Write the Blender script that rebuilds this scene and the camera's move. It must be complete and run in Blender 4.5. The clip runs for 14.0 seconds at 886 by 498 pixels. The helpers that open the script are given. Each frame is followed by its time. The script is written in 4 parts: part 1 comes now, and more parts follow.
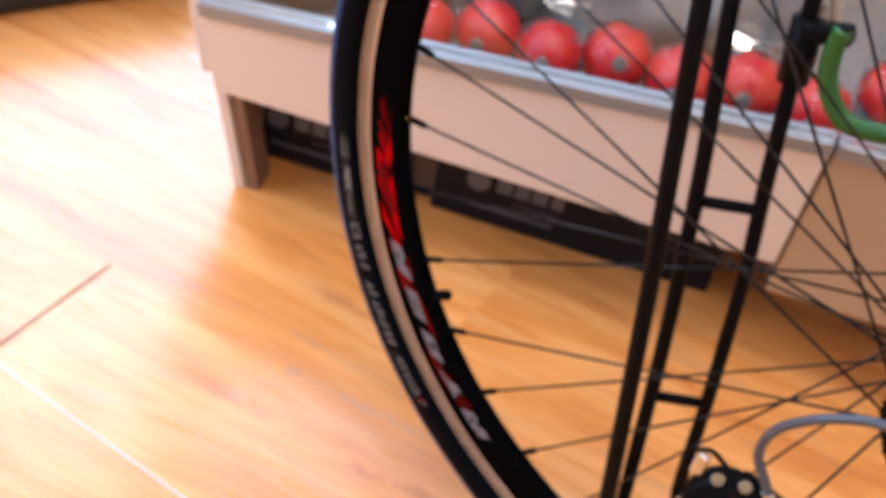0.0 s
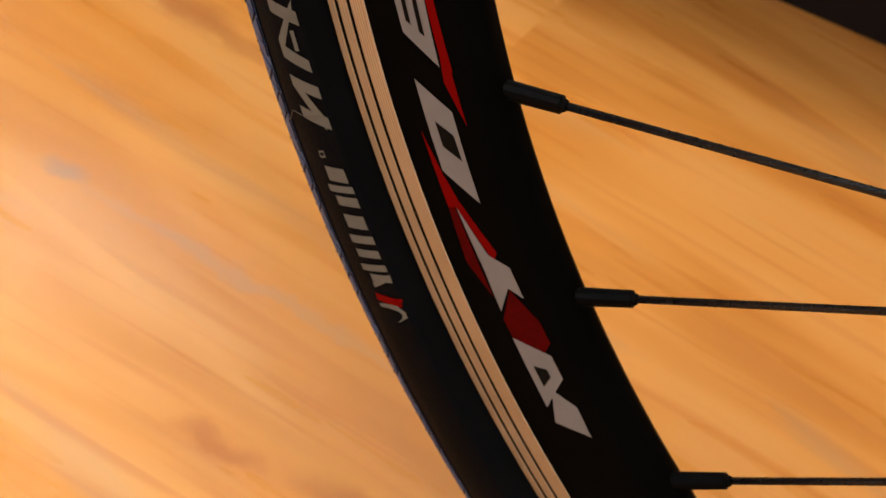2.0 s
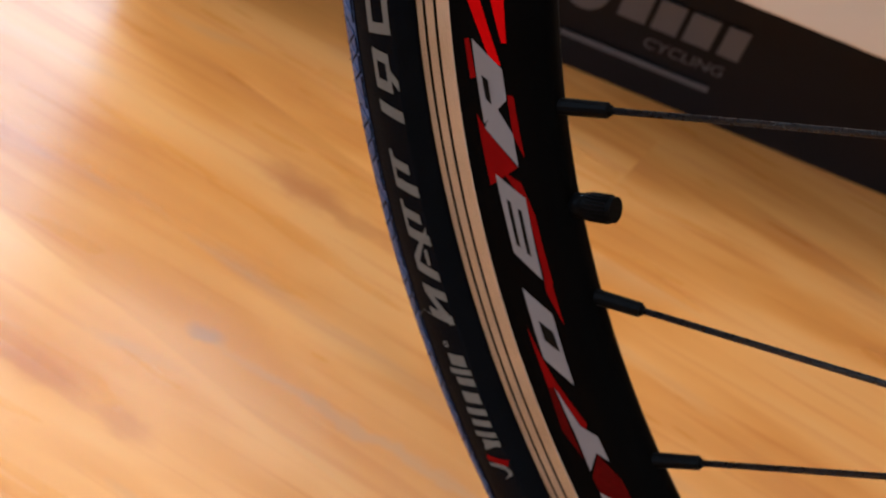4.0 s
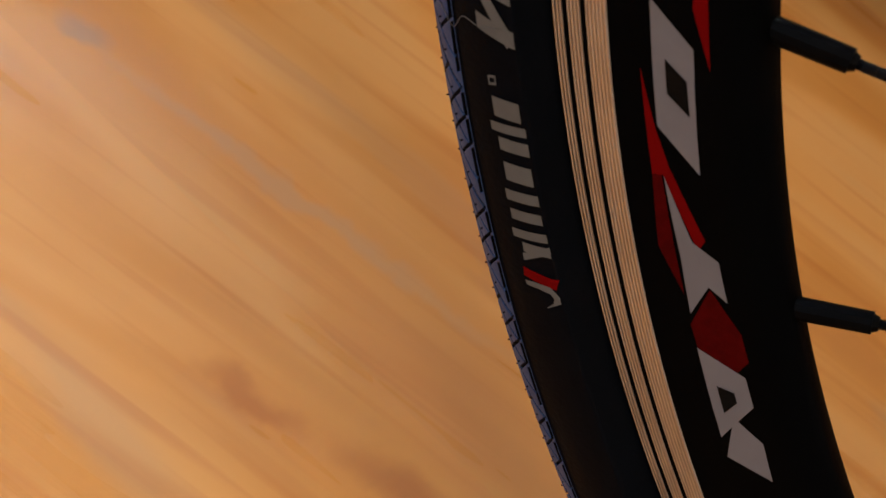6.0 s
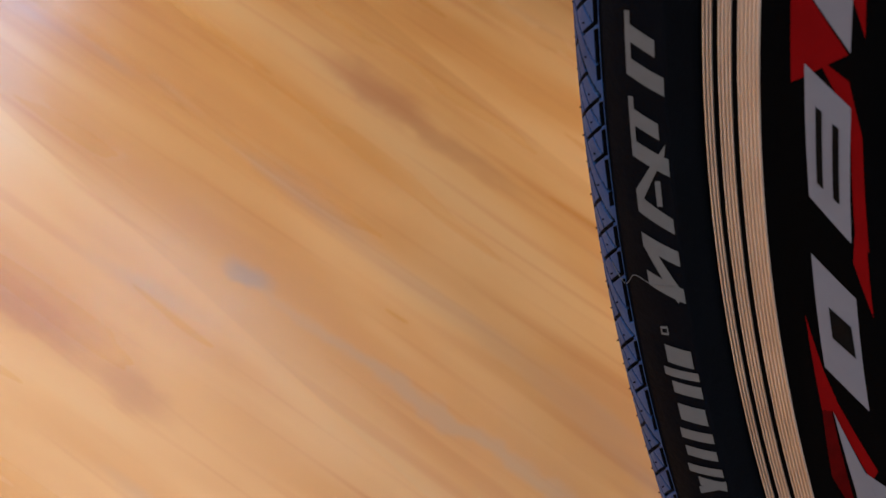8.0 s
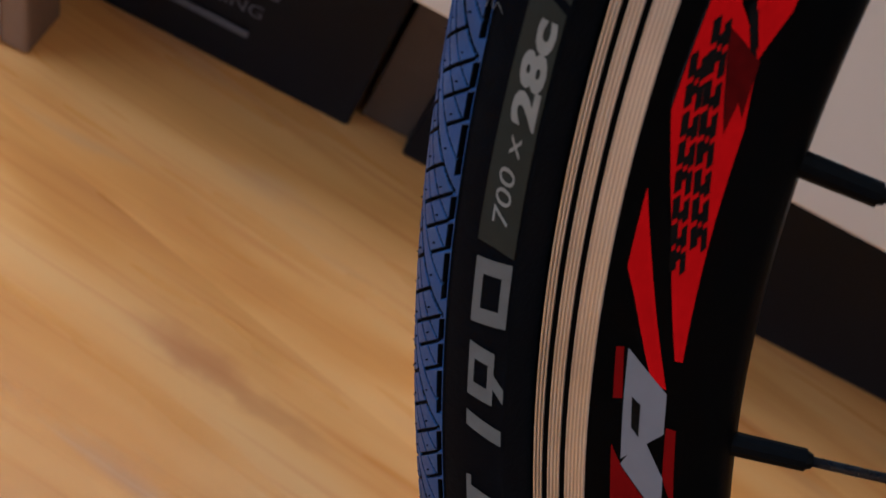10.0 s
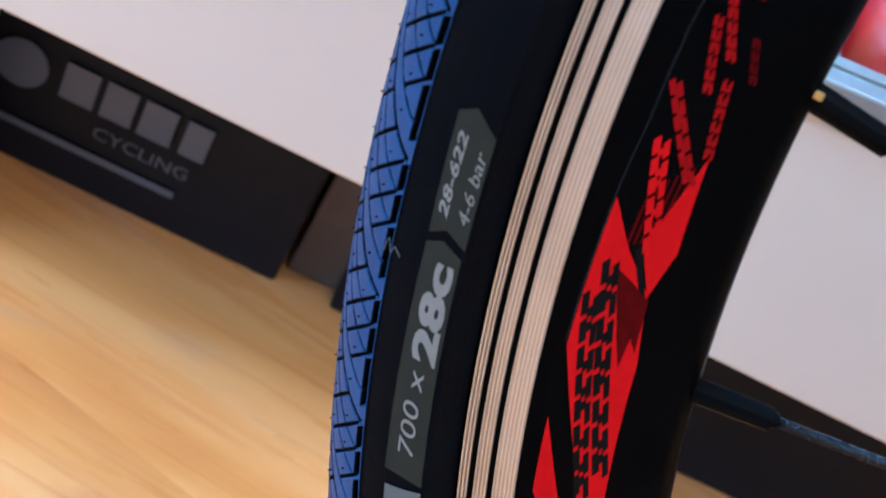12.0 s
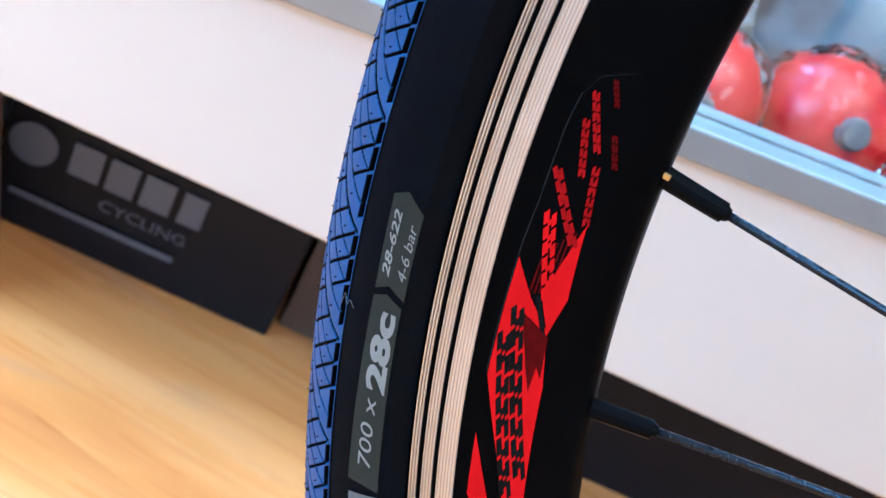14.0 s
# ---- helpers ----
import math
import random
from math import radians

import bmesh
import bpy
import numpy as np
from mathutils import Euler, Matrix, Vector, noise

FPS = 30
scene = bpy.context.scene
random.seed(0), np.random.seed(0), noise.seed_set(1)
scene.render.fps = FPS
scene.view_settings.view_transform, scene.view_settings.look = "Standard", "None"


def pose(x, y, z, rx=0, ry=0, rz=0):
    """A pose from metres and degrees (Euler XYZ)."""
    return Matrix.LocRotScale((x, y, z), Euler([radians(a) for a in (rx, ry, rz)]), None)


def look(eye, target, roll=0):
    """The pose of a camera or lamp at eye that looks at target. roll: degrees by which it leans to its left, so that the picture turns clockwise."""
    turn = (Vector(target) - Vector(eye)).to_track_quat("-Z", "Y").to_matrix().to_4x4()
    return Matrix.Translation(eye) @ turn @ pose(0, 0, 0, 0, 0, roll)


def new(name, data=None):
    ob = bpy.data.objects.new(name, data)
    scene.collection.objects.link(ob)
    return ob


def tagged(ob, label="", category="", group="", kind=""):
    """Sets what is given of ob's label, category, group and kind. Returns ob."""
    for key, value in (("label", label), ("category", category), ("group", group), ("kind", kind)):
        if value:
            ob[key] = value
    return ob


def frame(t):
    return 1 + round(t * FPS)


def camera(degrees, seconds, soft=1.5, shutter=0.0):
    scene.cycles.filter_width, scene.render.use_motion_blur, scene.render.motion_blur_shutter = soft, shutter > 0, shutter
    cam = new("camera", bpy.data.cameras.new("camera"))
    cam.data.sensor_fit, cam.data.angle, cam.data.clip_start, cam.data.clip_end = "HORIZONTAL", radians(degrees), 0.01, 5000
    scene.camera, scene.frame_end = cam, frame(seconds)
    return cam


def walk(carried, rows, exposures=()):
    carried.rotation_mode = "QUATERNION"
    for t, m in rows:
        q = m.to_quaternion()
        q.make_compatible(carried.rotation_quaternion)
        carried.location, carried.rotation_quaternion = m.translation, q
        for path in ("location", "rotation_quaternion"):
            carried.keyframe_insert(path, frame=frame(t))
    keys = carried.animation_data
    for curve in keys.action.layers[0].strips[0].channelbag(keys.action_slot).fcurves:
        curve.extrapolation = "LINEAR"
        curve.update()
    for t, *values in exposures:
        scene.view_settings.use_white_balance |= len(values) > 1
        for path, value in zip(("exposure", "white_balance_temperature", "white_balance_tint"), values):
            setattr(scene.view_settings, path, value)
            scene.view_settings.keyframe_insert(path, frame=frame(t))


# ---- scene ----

# ---------------------------------------------------------------- camera
cam = camera(40.0, 14.0)
cam.data.dof.use_dof = True
cam.data.dof.focus_distance = 0.225
cam.data.dof.aperture_fstop = 31
PATH = [
    (0, 0.0298, -0.4825, 0.7411, 45.83, -9.30, 36.62),
    (0.2, 0.0076, -0.4868, 0.6802, 45.82, -11.19, 37.74),
    (0.4, -0.0171, -0.4891, 0.6356, 44.96, -12.93, 37.66),
    (0.5, -0.0547, -0.4468, 0.5835, 43.85, -13.91, 37.50),
    (1, -0.1491, -0.2209, 0.3810, 37.29, -14.73, 38.39),
    (1.5, -0.1518, -0.1751, 0.3210, 34.46, -16.74, 35.83),
    (2, -0.1594, -0.1581, 0.3189, 35.56, -15.70, 37.35),
    (2.5, -0.1870, -0.1575, 0.3412, 38.44, -16.42, 36.25),
    (2.7, -0.1894, -0.1592, 0.3547, 39.96, -14.91, 36.14),
    (4.8, -0.1567, -0.2164, 0.3764, 39.54, -14.63, 42.21),
    (5, -0.1762, -0.2182, 0.3534, 37.43, -16.97, 42.81),
    (5.5, -0.1821, -0.2025, 0.3246, 34.87, -21.23, 43.73),
    (6, -0.2101, -0.1366, 0.2612, 28.51, -22.12, 41.84),
    (6.5, -0.2021, -0.1382, 0.2640, 31.04, -20.28, 41.84),
    (7, -0.2008, -0.1406, 0.2665, 32.83, -18.69, 42.03),
    (7.5, -0.2133, -0.1440, 0.2686, 34.07, -17.32, 42.08),
    (8, -0.2276, -0.1501, 0.2760, 36.80, -17.05, 41.66),
    (8.5, -0.2359, -0.1525, 0.2826, 40.65, -19.49, 41.69),
    (9, -0.2683, -0.1457, 0.3143, 39.74, -24.11, 35.70),
    (9.2, -0.2695, -0.1466, 0.3171, 41.46, -24.97, 35.00),
    (11.3, -0.2838, -0.1327, 0.3331, 45.03, -23.96, 31.77),
    (11.5, -0.2830, -0.1353, 0.3316, 46.74, -24.45, 31.27),
    (12, -0.2815, -0.1342, 0.3405, 49.52, -25.61, 30.53),
    (12.5, -0.2846, -0.1362, 0.3386, 50.38, -25.52, 29.49),
    (13, -0.2824, -0.1428, 0.3459, 51.18, -27.22, 28.69),
    (13.5, -0.2745, -0.1668, 0.3647, 52.42, -25.98, 28.38),
    (14, -0.2663, -0.1687, 0.3724, 52.59, -24.61, 29.47),
]
EXPOSE = [(0.0, -0.12, 5550, 21), (0.3, -0.3, 5750, 19), (0.5, -0.62, 6000, 18), (0.7, -0.85, 7100, 19), (1.0, -1.1, 9000, 19), (1.5, -0.75, 8900, 15), (2.0, -0.4, 7350, 10),
          (2.5, -0.33, 6750, 8), (2.7, -0.33, 6600, 8), (4.8, -0.67, 5350, 8), (5.5, -0.82, 5800, 9), (6.0, -1.0, 6350, 11), (6.6, -0.67, 5350, 7), (7.5, -0.66, 4950, 6), (8.0, -0.76, 4950, 7),
          (9.2, -1.1, 4950, 6), (11.3, -0.17, 4050, 1), (12.5, 0.38, 4000, -1), (13.5, 0.72, 3920, -3), (14.0, 0.64, 3900, -3)]
walk(cam, [(t, pose(*p)) for t, *p in PATH], EXPOSE)

# ---------------------------------------------------------------- light
world = bpy.data.worlds.new("daylight")
scene.world = world
world.use_nodes = True
wn = world.node_tree.nodes
sky = wn.new("ShaderNodeTexSky")
sky.sky_type = "NISHITA"
sky.sun_disc = False
sky.sun_elevation = radians(38)
sky.sun_rotation = radians(200)
world.node_tree.links.new(sky.outputs[0], wn["Background"].inputs[0])
wn["Background"].inputs[1].default_value = 0.12


def area(name, m, sx, sy, watts, color):
    d = bpy.data.lights.new(name, "AREA")
    d.shape, d.size, d.size_y, d.energy, d.color = "RECTANGLE", sx, sy, watts, color
    ob = new(name, d)
    ob.matrix_world = m
    return ob


area("window_daylight", look((-1.84, 1.28, 1.6), (-0.4, 0.1, 0.6)), 1.7, 1.8, 86, (0.62, 0.82, 1.0))
area("shop_front_daylight", look((-1.84, -1.2, 1.5), (-0.2, -0.2, 0.3)), 1.4, 1.6, 50, (0.68, 0.83, 1.0))
# two unseen warm lamps added overhead to brighten the floor evenly
area("added_overhead_light", look((0.3, 0.15, 2.55), (0.3, 0.15, 0.0)), 2.0, 0.8, 40, (1.0, 0.80, 0.58))
area("added_overhead_light", look((0.9, -1.2, 2.55), (0.9, -1.2, 0.0)), 1.5, 0.5, 34, (1.0, 0.80, 0.58))

# ---------------------------------------------------------------- materials


def material(name, base, rough=0.5, metal=0.0, coat=0.0, spec=0.5):
    m = bpy.data.materials.new(name)
    m.use_nodes = True
    p = m.node_tree.nodes["Principled BSDF"]
    p.inputs["Base Color"].default_value = (*base, 1)
    p.inputs["Roughness"].default_value = rough
    p.inputs["Metallic"].default_value = metal
    p.inputs["Coat Weight"].default_value = coat
    p.inputs["Specular IOR Level"].default_value = spec
    return m, m.node_tree.nodes, m.node_tree.links, p


def varied(name, base, rough=0.5, metal=0.0, scale=40.0, amount=0.25, bump=0.15, fine=400.0, coat=0.0, spec=0.5, depth=0.0004):
    """A plain surface with stains at one scale and grain at another."""
    m, n, l, p = material(name, base, rough, metal, coat, spec)
    co = n.new("ShaderNodeTexCoord")
    big, small = n.new("ShaderNodeTexNoise"), n.new("ShaderNodeTexNoise")
    big.inputs["Scale"].default_value, small.inputs["Scale"].default_value = scale, fine
    big.inputs["Detail"].default_value = 4
    for t in (big, small):
        l.new(co.outputs["Object"], t.inputs["Vector"])
    mix = n.new("ShaderNodeMix")
    mix.data_type = "RGBA"
    mix.inputs["A"].default_value = (*[c * (1 - amount) for c in base], 1)
    mix.inputs["B"].default_value = (*[min(1, c * (1 + amount)) for c in base], 1)
    l.new(big.outputs["Fac"], mix.inputs["Factor"])
    l.new(mix.outputs["Result"], p.inputs["Base Color"])
    rr = n.new("ShaderNodeMapRange")
    rr.inputs["To Min"].default_value, rr.inputs["To Max"].default_value = max(0.02, rough * 0.8), min(1, rough * 1.2)
    l.new(small.outputs["Fac"], rr.inputs["Value"])
    l.new(rr.outputs["Result"], p.inputs["Roughness"])
    b = n.new("ShaderNodeBump")
    b.inputs["Strength"].default_value, b.inputs["Distance"].default_value = bump, depth
    l.new(small.outputs["Fac"], b.inputs["Height"])
    l.new(b.outputs["Normal"], p.inputs["Normal"])
    return m


FLOOR_Z = -0.0066


def wood_floor():
    """Laminate with long cathedral grain and knots, shifted plank by plank."""
    m, n, l, p = material("laminate_oak", (0.5, 0.27, 0.1), 0.3, coat=0.42, spec=0.42)
    p.inputs["Coat Roughness"].default_value = 0.22
    co, info = n.new("ShaderNodeTexCoord"), n.new("ShaderNodeObjectInfo")
    shift = n.new("ShaderNodeVectorMath")
    shift.operation = "MULTIPLY_ADD"
    shift.inputs[1].default_value = (7.3, 3.1, 0)
    l.new(info.outputs["Random"], shift.inputs[0])
    l.new(co.outputs["Object"], shift.inputs[2])
    slew = n.new("ShaderNodeMapping")
    slew.inputs["Rotation"].default_value = (0, 0, -0.13)
    l.new(shift.outputs[0], slew.inputs["Vector"])

    def grain(sx, sy, scale, detail, warp):
        mp, nz = n.new("ShaderNodeMapping"), n.new("ShaderNodeTexNoise")
        mp.inputs["Scale"].default_value = (sx, sy, 1)
        nz.inputs["Scale"].default_value, nz.inputs["Detail"].default_value = scale, detail
        nz.inputs["Distortion"].default_value = warp
        l.new(slew.outputs["Vector"], mp.inputs["Vector"])
        l.new(mp.outputs["Vector"], nz.inputs["Vector"])
        return nz

    broad, streak, pore = grain(1.9, 8.5, 2.6, 2, 0.7), grain(2.4, 22, 3.2, 2, 0.35), grain(9, 260, 4, 3, 0.1)
    ramp = n.new("ShaderNodeValToRGB")
    e = ramp.color_ramp.elements
    e[0].position, e[0].color = 0.30, (0.56, 0.210, 0.052, 1)
    e[1].position, e[1].color = 0.70, (0.77, 0.392, 0.128, 1)
    k = ramp.color_ramp.elements.new(0.46)
    k.color = (0.67, 0.283, 0.062, 1)
    k = ramp.color_ramp.elements.new(0.56)
    k.color = (0.745, 0.345, 0.094, 1)
    add = n.new("ShaderNodeMix")
    add.inputs["Factor"].default_value = 0.24
    l.new(broad.outputs["Fac"], add.inputs["A"])
    l.new(streak.outputs["Fac"], add.inputs["B"])
    l.new(add.outputs["Result"], ramp.inputs["Fac"])
    # dark elongated knots
    mp, vo = n.new("ShaderNodeMapping"), n.new("ShaderNodeTexVoronoi")
    mp.inputs["Scale"].default_value = (3.2, 9, 1)
    l.new(shift.outputs[0], mp.inputs["Vector"])
    l.new(mp.outputs["Vector"], vo.inputs["Vector"])
    vo.inputs["Scale"].default_value = 1.0
    kr = n.new("ShaderNodeMapRange")
    kr.inputs["From Min"].default_value, kr.inputs["From Max"].default_value = 0.05, 0.22
    kr.inputs["To Min"].default_value, kr.inputs["To Max"].default_value = 0.55, 1.0
    l.new(vo.outputs["Distance"], kr.inputs["Value"])
    dark = n.new("ShaderNodeMix")
    dark.data_type, dark.blend_type = "RGBA", "MULTIPLY"
    dark.inputs["Factor"].default_value = 0.45
    l.new(ramp.outputs["Color"], dark.inputs["A"])
    l.new(kr.outputs["Result"], dark.inputs["B"])
    # thin darker grain lines that come and go
    vein, line, fine = grain(2.6, 62, 3.0, 2, 0.5), n.new("ShaderNodeMapRange"), n.new("ShaderNodeMix")
    line.inputs["From Min"].default_value, line.inputs["From Max"].default_value = 0.54, 0.72
    line.inputs["To Min"].default_value, line.inputs["To Max"].default_value = 0.0, 0.55
    l.new(vein.outputs["Fac"], line.inputs["Value"])
    fine.data_type, fine.blend_type = "RGBA", "MULTIPLY"
    fine.inputs["B"].default_value = (0.80, 0.62, 0.48, 1)
    l.new(line.outputs["Result"], fine.inputs["Factor"])
    l.new(dark.outputs["Result"], fine.inputs["A"])
    # grey-blue streaks here and there
    grey, spot = grain(3.2, 16, 2.2, 2, 0.8), n.new("ShaderNodeMapRange")
    spot.inputs["From Min"].default_value, spot.inputs["From Max"].default_value = 0.60, 0.74
    spot.inputs["To Max"].default_value = 0.28
    l.new(grey.outputs["Fac"], spot.inputs["Value"])
    tint = n.new("ShaderNodeMix")
    tint.data_type = "RGBA"
    tint.inputs["B"].default_value = (0.42, 0.30, 0.20, 1)
    l.new(spot.outputs["Result"], tint.inputs["Factor"])
    l.new(fine.outputs["Result"], tint.inputs["A"])
    hue = n.new("ShaderNodeHueSaturation")
    vr = n.new("ShaderNodeMapRange")
    vr.inputs["To Min"].default_value, vr.inputs["To Max"].default_value = 0.96, 1.04
    l.new(info.outputs["Random"], vr.inputs["Value"])
    l.new(vr.outputs["Result"], hue.inputs["Value"])
    # single knots and streaks of the boards beside the wheel
    where, warp = n.new("ShaderNodeNewGeometry"), n.new("ShaderNodeTexNoise")
    warp.inputs["Scale"].default_value, warp.inputs["Detail"].default_value = 70, 3
    l.new(where.outputs["Position"], warp.inputs["Vector"])
    bent = n.new("ShaderNodeVectorMath")
    bent.operation = "MULTIPLY_ADD"
    bent.inputs[1].default_value = (0.012, 0.012, 0)
    l.new(warp.outputs["Color"], bent.inputs[0])
    l.new(where.outputs["Position"], bent.inputs[2])
    last = tint.outputs["Result"]
    for x, y, hl, hw, color, most in ((-0.366, 0.102, 0.028, 0.009, (0.40, 0.12, 0.04), 0.55), (-0.333, 0.106, 0.03, 0.006, (0.42, 0.16, 0.05), 0.4),
                                      (-0.235, -0.017, 0.018, 0.005, (0.36, 0.10, 0.03), 0.55), (-0.194, -0.005, 0.026, 0.007, (0.36, 0.10, 0.03), 0.6), (-0.365, -0.037, 0.026, 0.006, (0.42, 0.14, 0.05), 0.45),
                                      (-0.330, -0.029, 0.016, 0.005, (0.42, 0.14, 0.05), 0.35), (-0.338, 0.019, 0.009, 0.0042, (0.30, 0.25, 0.21), 0.45), (-0.268, 0.031, 0.075, 0.0035, (0.45, 0.31, 0.20), 0.34)):
        rel, sc, ln, fade, put = (n.new("ShaderNode" + k) for k in ("VectorMath", "Mapping", "VectorMath", "MapRange", "Mix"))
        rel.operation, ln.operation = "SUBTRACT", "LENGTH"
        rel.inputs[1].default_value = (x + 0.006, y + 0.006, FLOOR_Z)
        sc.vector_type = "TEXTURE"
        sc.inputs["Rotation"].default_value, sc.inputs["Scale"].default_value = (0, 0, 0.2), (hl, hw, 1)
        l.new(bent.outputs[0], rel.inputs[0])
        l.new(rel.outputs[0], sc.inputs["Vector"])
        l.new(sc.outputs["Vector"], ln.inputs[0])
        fade.interpolation_type = "SMOOTHSTEP"
        fade.inputs["From Min"].default_value, fade.inputs["From Max"].default_value = 0.2, 1.2
        fade.inputs["To Min"].default_value, fade.inputs["To Max"].default_value = most, 0.0
        l.new(ln.outputs["Value"], fade.inputs["Value"])
        put.data_type = "RGBA"
        put.inputs["B"].default_value = (*color, 1)
        l.new(fade.outputs["Result"], put.inputs["Factor"])
        l.new(last, put.inputs["A"])
        last = put.outputs["Result"]
    l.new(last, hue.inputs["Color"])
    l.new(hue.outputs["Color"], p.inputs["Base Color"])
    rr = n.new("ShaderNodeMapRange")
    rr.inputs["To Min"].default_value, rr.inputs["To Max"].default_value = 0.22, 0.36
    l.new(streak.outputs["Fac"], rr.inputs["Value"])
    l.new(rr.outputs["Result"], p.inputs["Roughness"])
    b = n.new("ShaderNodeBump")
    b.inputs["Strength"].default_value, b.inputs["Distance"].default_value = 0.12, 0.0003
    l.new(pore.outputs["Fac"], b.inputs["Height"])
    l.new(b.outputs["Normal"], p.inputs["Normal"])
    return m


def brake_metal():
    """Turned aluminium: fine rings round the hub, tarnished here and there."""
    m, n, l, p = material("turned_aluminium", (0.62, 0.54, 0.45), 0.4, 0.9)
    co = n.new("ShaderNodeTexCoord")
    sep, length = n.new("ShaderNodeSeparateXYZ"), n.new("ShaderNodeVectorMath")
    length.operation = "LENGTH"
    off = n.new("ShaderNodeVectorMath")
    off.operation = "MULTIPLY_ADD"
    off.inputs[1].default_value, off.inputs[2].default_value = (1, 0, 1), (0, 0, -0.339)
    l.new(co.outputs["Object"], off.inputs[0])
    l.new(off.outputs[0], length.inputs[0])
    k = n.new("ShaderNodeMath")
    k.operation = "MULTIPLY"
    k.inputs[1].default_value = 2 * math.pi / 0.00064
    s = n.new("ShaderNodeMath")
    s.operation = "SINE"
    l.new(length.outputs["Value"], k.inputs[0])
    l.new(k.outputs[0], s.inputs[0])
    b = n.new("ShaderNodeBump")
    b.inputs["Strength"].default_value, b.inputs["Distance"].default_value = 0.55, 0.00008
    l.new(s.outputs[0], b.inputs["Height"])
    l.new(b.outputs["Normal"], p.inputs["Normal"])
    nz = n.new("ShaderNodeTexNoise")
    nz.inputs["Scale"].default_value, nz.inputs["Detail"].default_value = 60, 6
    l.new(co.outputs["Object"], nz.inputs["Vector"])
    cr = n.new("ShaderNodeValToRGB")
    cr.color_ramp.elements[0].position, cr.color_ramp.elements[0].color = 0.25, (0.53, 0.45, 0.36, 1)
    cr.color_ramp.elements[1].position, cr.color_ramp.elements[1].color = 0.6, (0.66, 0.575, 0.475, 1)
    l.new(nz.outputs["Fac"], cr.inputs["Fac"])
    # groove shade put into the colour: the base darkens in the bump's own rings
    ring = n.new("ShaderNodeMapRange")
    ring.inputs["From Min"].default_value, ring.inputs["To Min"].default_value = -1.0, 0.66
    l.new(s.outputs[0], ring.inputs["Value"])
    worn = n.new("ShaderNodeMix")
    worn.data_type, worn.blend_type = "RGBA", "MULTIPLY"
    worn.inputs["Factor"].default_value = 1.0
    l.new(cr.outputs["Color"], worn.inputs["A"])
    l.new(ring.outputs["Result"], worn.inputs["B"])
    l.new(worn.outputs["Result"], p.inputs["Base Color"])
    return m


def clear(name, tint, rough=0.02, ior=1.45):
    m, n, l, p = material(name, tint, rough)
    p.inputs["Transmission Weight"].default_value = 1.0
    p.inputs["IOR"].default_value = ior
    return m


OAK = wood_floor()
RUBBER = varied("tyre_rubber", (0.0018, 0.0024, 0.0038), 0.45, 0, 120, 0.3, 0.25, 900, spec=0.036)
# black tread; the window sky's blue light is put into its base colour
TREAD = varied("sky_tinted_tread_rubber", (0.014, 0.048, 0.138), 0.48, 0, 120, 0.3, 0.2, 900, spec=0.25)
RIM_BLACK = varied("anodised_rim_black", (0.0011, 0.0011, 0.0012), 0.36, 0, 90, 0.3, 0.1, 1500, spec=0.018)
BRAKE = brake_metal()
WHITE_INK = varied("decal_pale_grey", (0.155, 0.147, 0.155), 0.45, 0, 200, 0.06, 0.05, 900, spec=0.2)
GREY_INK = varied("tyre_print_grey", (0.104, 0.101, 0.094), 0.5, 0, 300, 0.15, 0.1, 1500, spec=0.2)
SIZE_INK = varied("tyre_size_print", (0.195, 0.182, 0.155), 0.5, 0, 300, 0.15, 0.1, 1500, spec=0.2)
PATCH_INK = varied("tyre_label_patch", (0.021, 0.0215, 0.0165), 0.5, 0, 300, 0.15, 0.15, 1500, spec=0.1)
RED_INK = varied("decal_red", (0.41, 0.0008, 0.0008), 0.6, 0, 150, 0.12, 0.05, 900, spec=0.0)
MID_RED = varied("decal_fading_red", (0.20, 0.0010, 0.0012), 0.5, 0, 500, 0.3, 0.05, 900, spec=0.02)
FLASH_RED = varied("decal_crimson", (0.135, 0.0008, 0.0010), 0.45, 0, 150, 0.2, 0.05, 900, spec=0.03)
DARK_RED = varied("decal_dark_red", (0.055, 0.0006, 0.0008), 0.45, 0, 500, 0.5, 0.1, 1500, spec=0.03)
BLACK_INK = varied("decal_black", (0.003, 0.003, 0.003), 0.4, 0, 150, 0.1, 0.05, 900, spec=0.05)
LINE_INK = varied("decal_edge_line", (0.022, 0.022, 0.025), 0.4, 0, 150, 0.1, 0.05, 900, spec=0.1)
SPOKE = varied("black_steel_spoke", (0.005, 0.005, 0.006), 0.28, 0.1, 80, 0.3, 0.05, 900, spec=0.25)
NIPPLE = varied("black_brass_nipple", (0.0022, 0.0022, 0.0024), 0.4, 0.0, 150, 0.4, 0.1, 1200, spec=0.025)
GOLD = varied("worn_brass", (0.55, 0.38, 0.12), 0.35, 1.0, 300, 0.3, 0.1, 1200)
PAINT_BLACK = varied("satin_black_paint", (0.003, 0.003, 0.0034), 0.38, 0, 60, 0.25, 0.08, 700, spec=0.06)
STEEL = varied("polished_steel", (0.6, 0.6, 0.6), 0.25, 1.0, 100, 0.15, 0.05, 900)
BRASSY = varied("dull_steel_bolt", (0.28, 0.21, 0.12), 0.35, 1.0, 100, 0.2, 0.05, 900)
HOUSING = varied("grey_cable_housing", (0.06, 0.065, 0.075), 0.35, 0, 90, 0.2, 0.08, 900)
GREEN = varied("green_rubber", (0.012, 0.085, 0.005), 0.4, 0, 60, 0.25, 0.1, 600)
CAB_WHITE = varied("cream_laminate_board", (0.67, 0.56, 0.45), 0.42, 0, 9, 0.05, 0.05, 500)
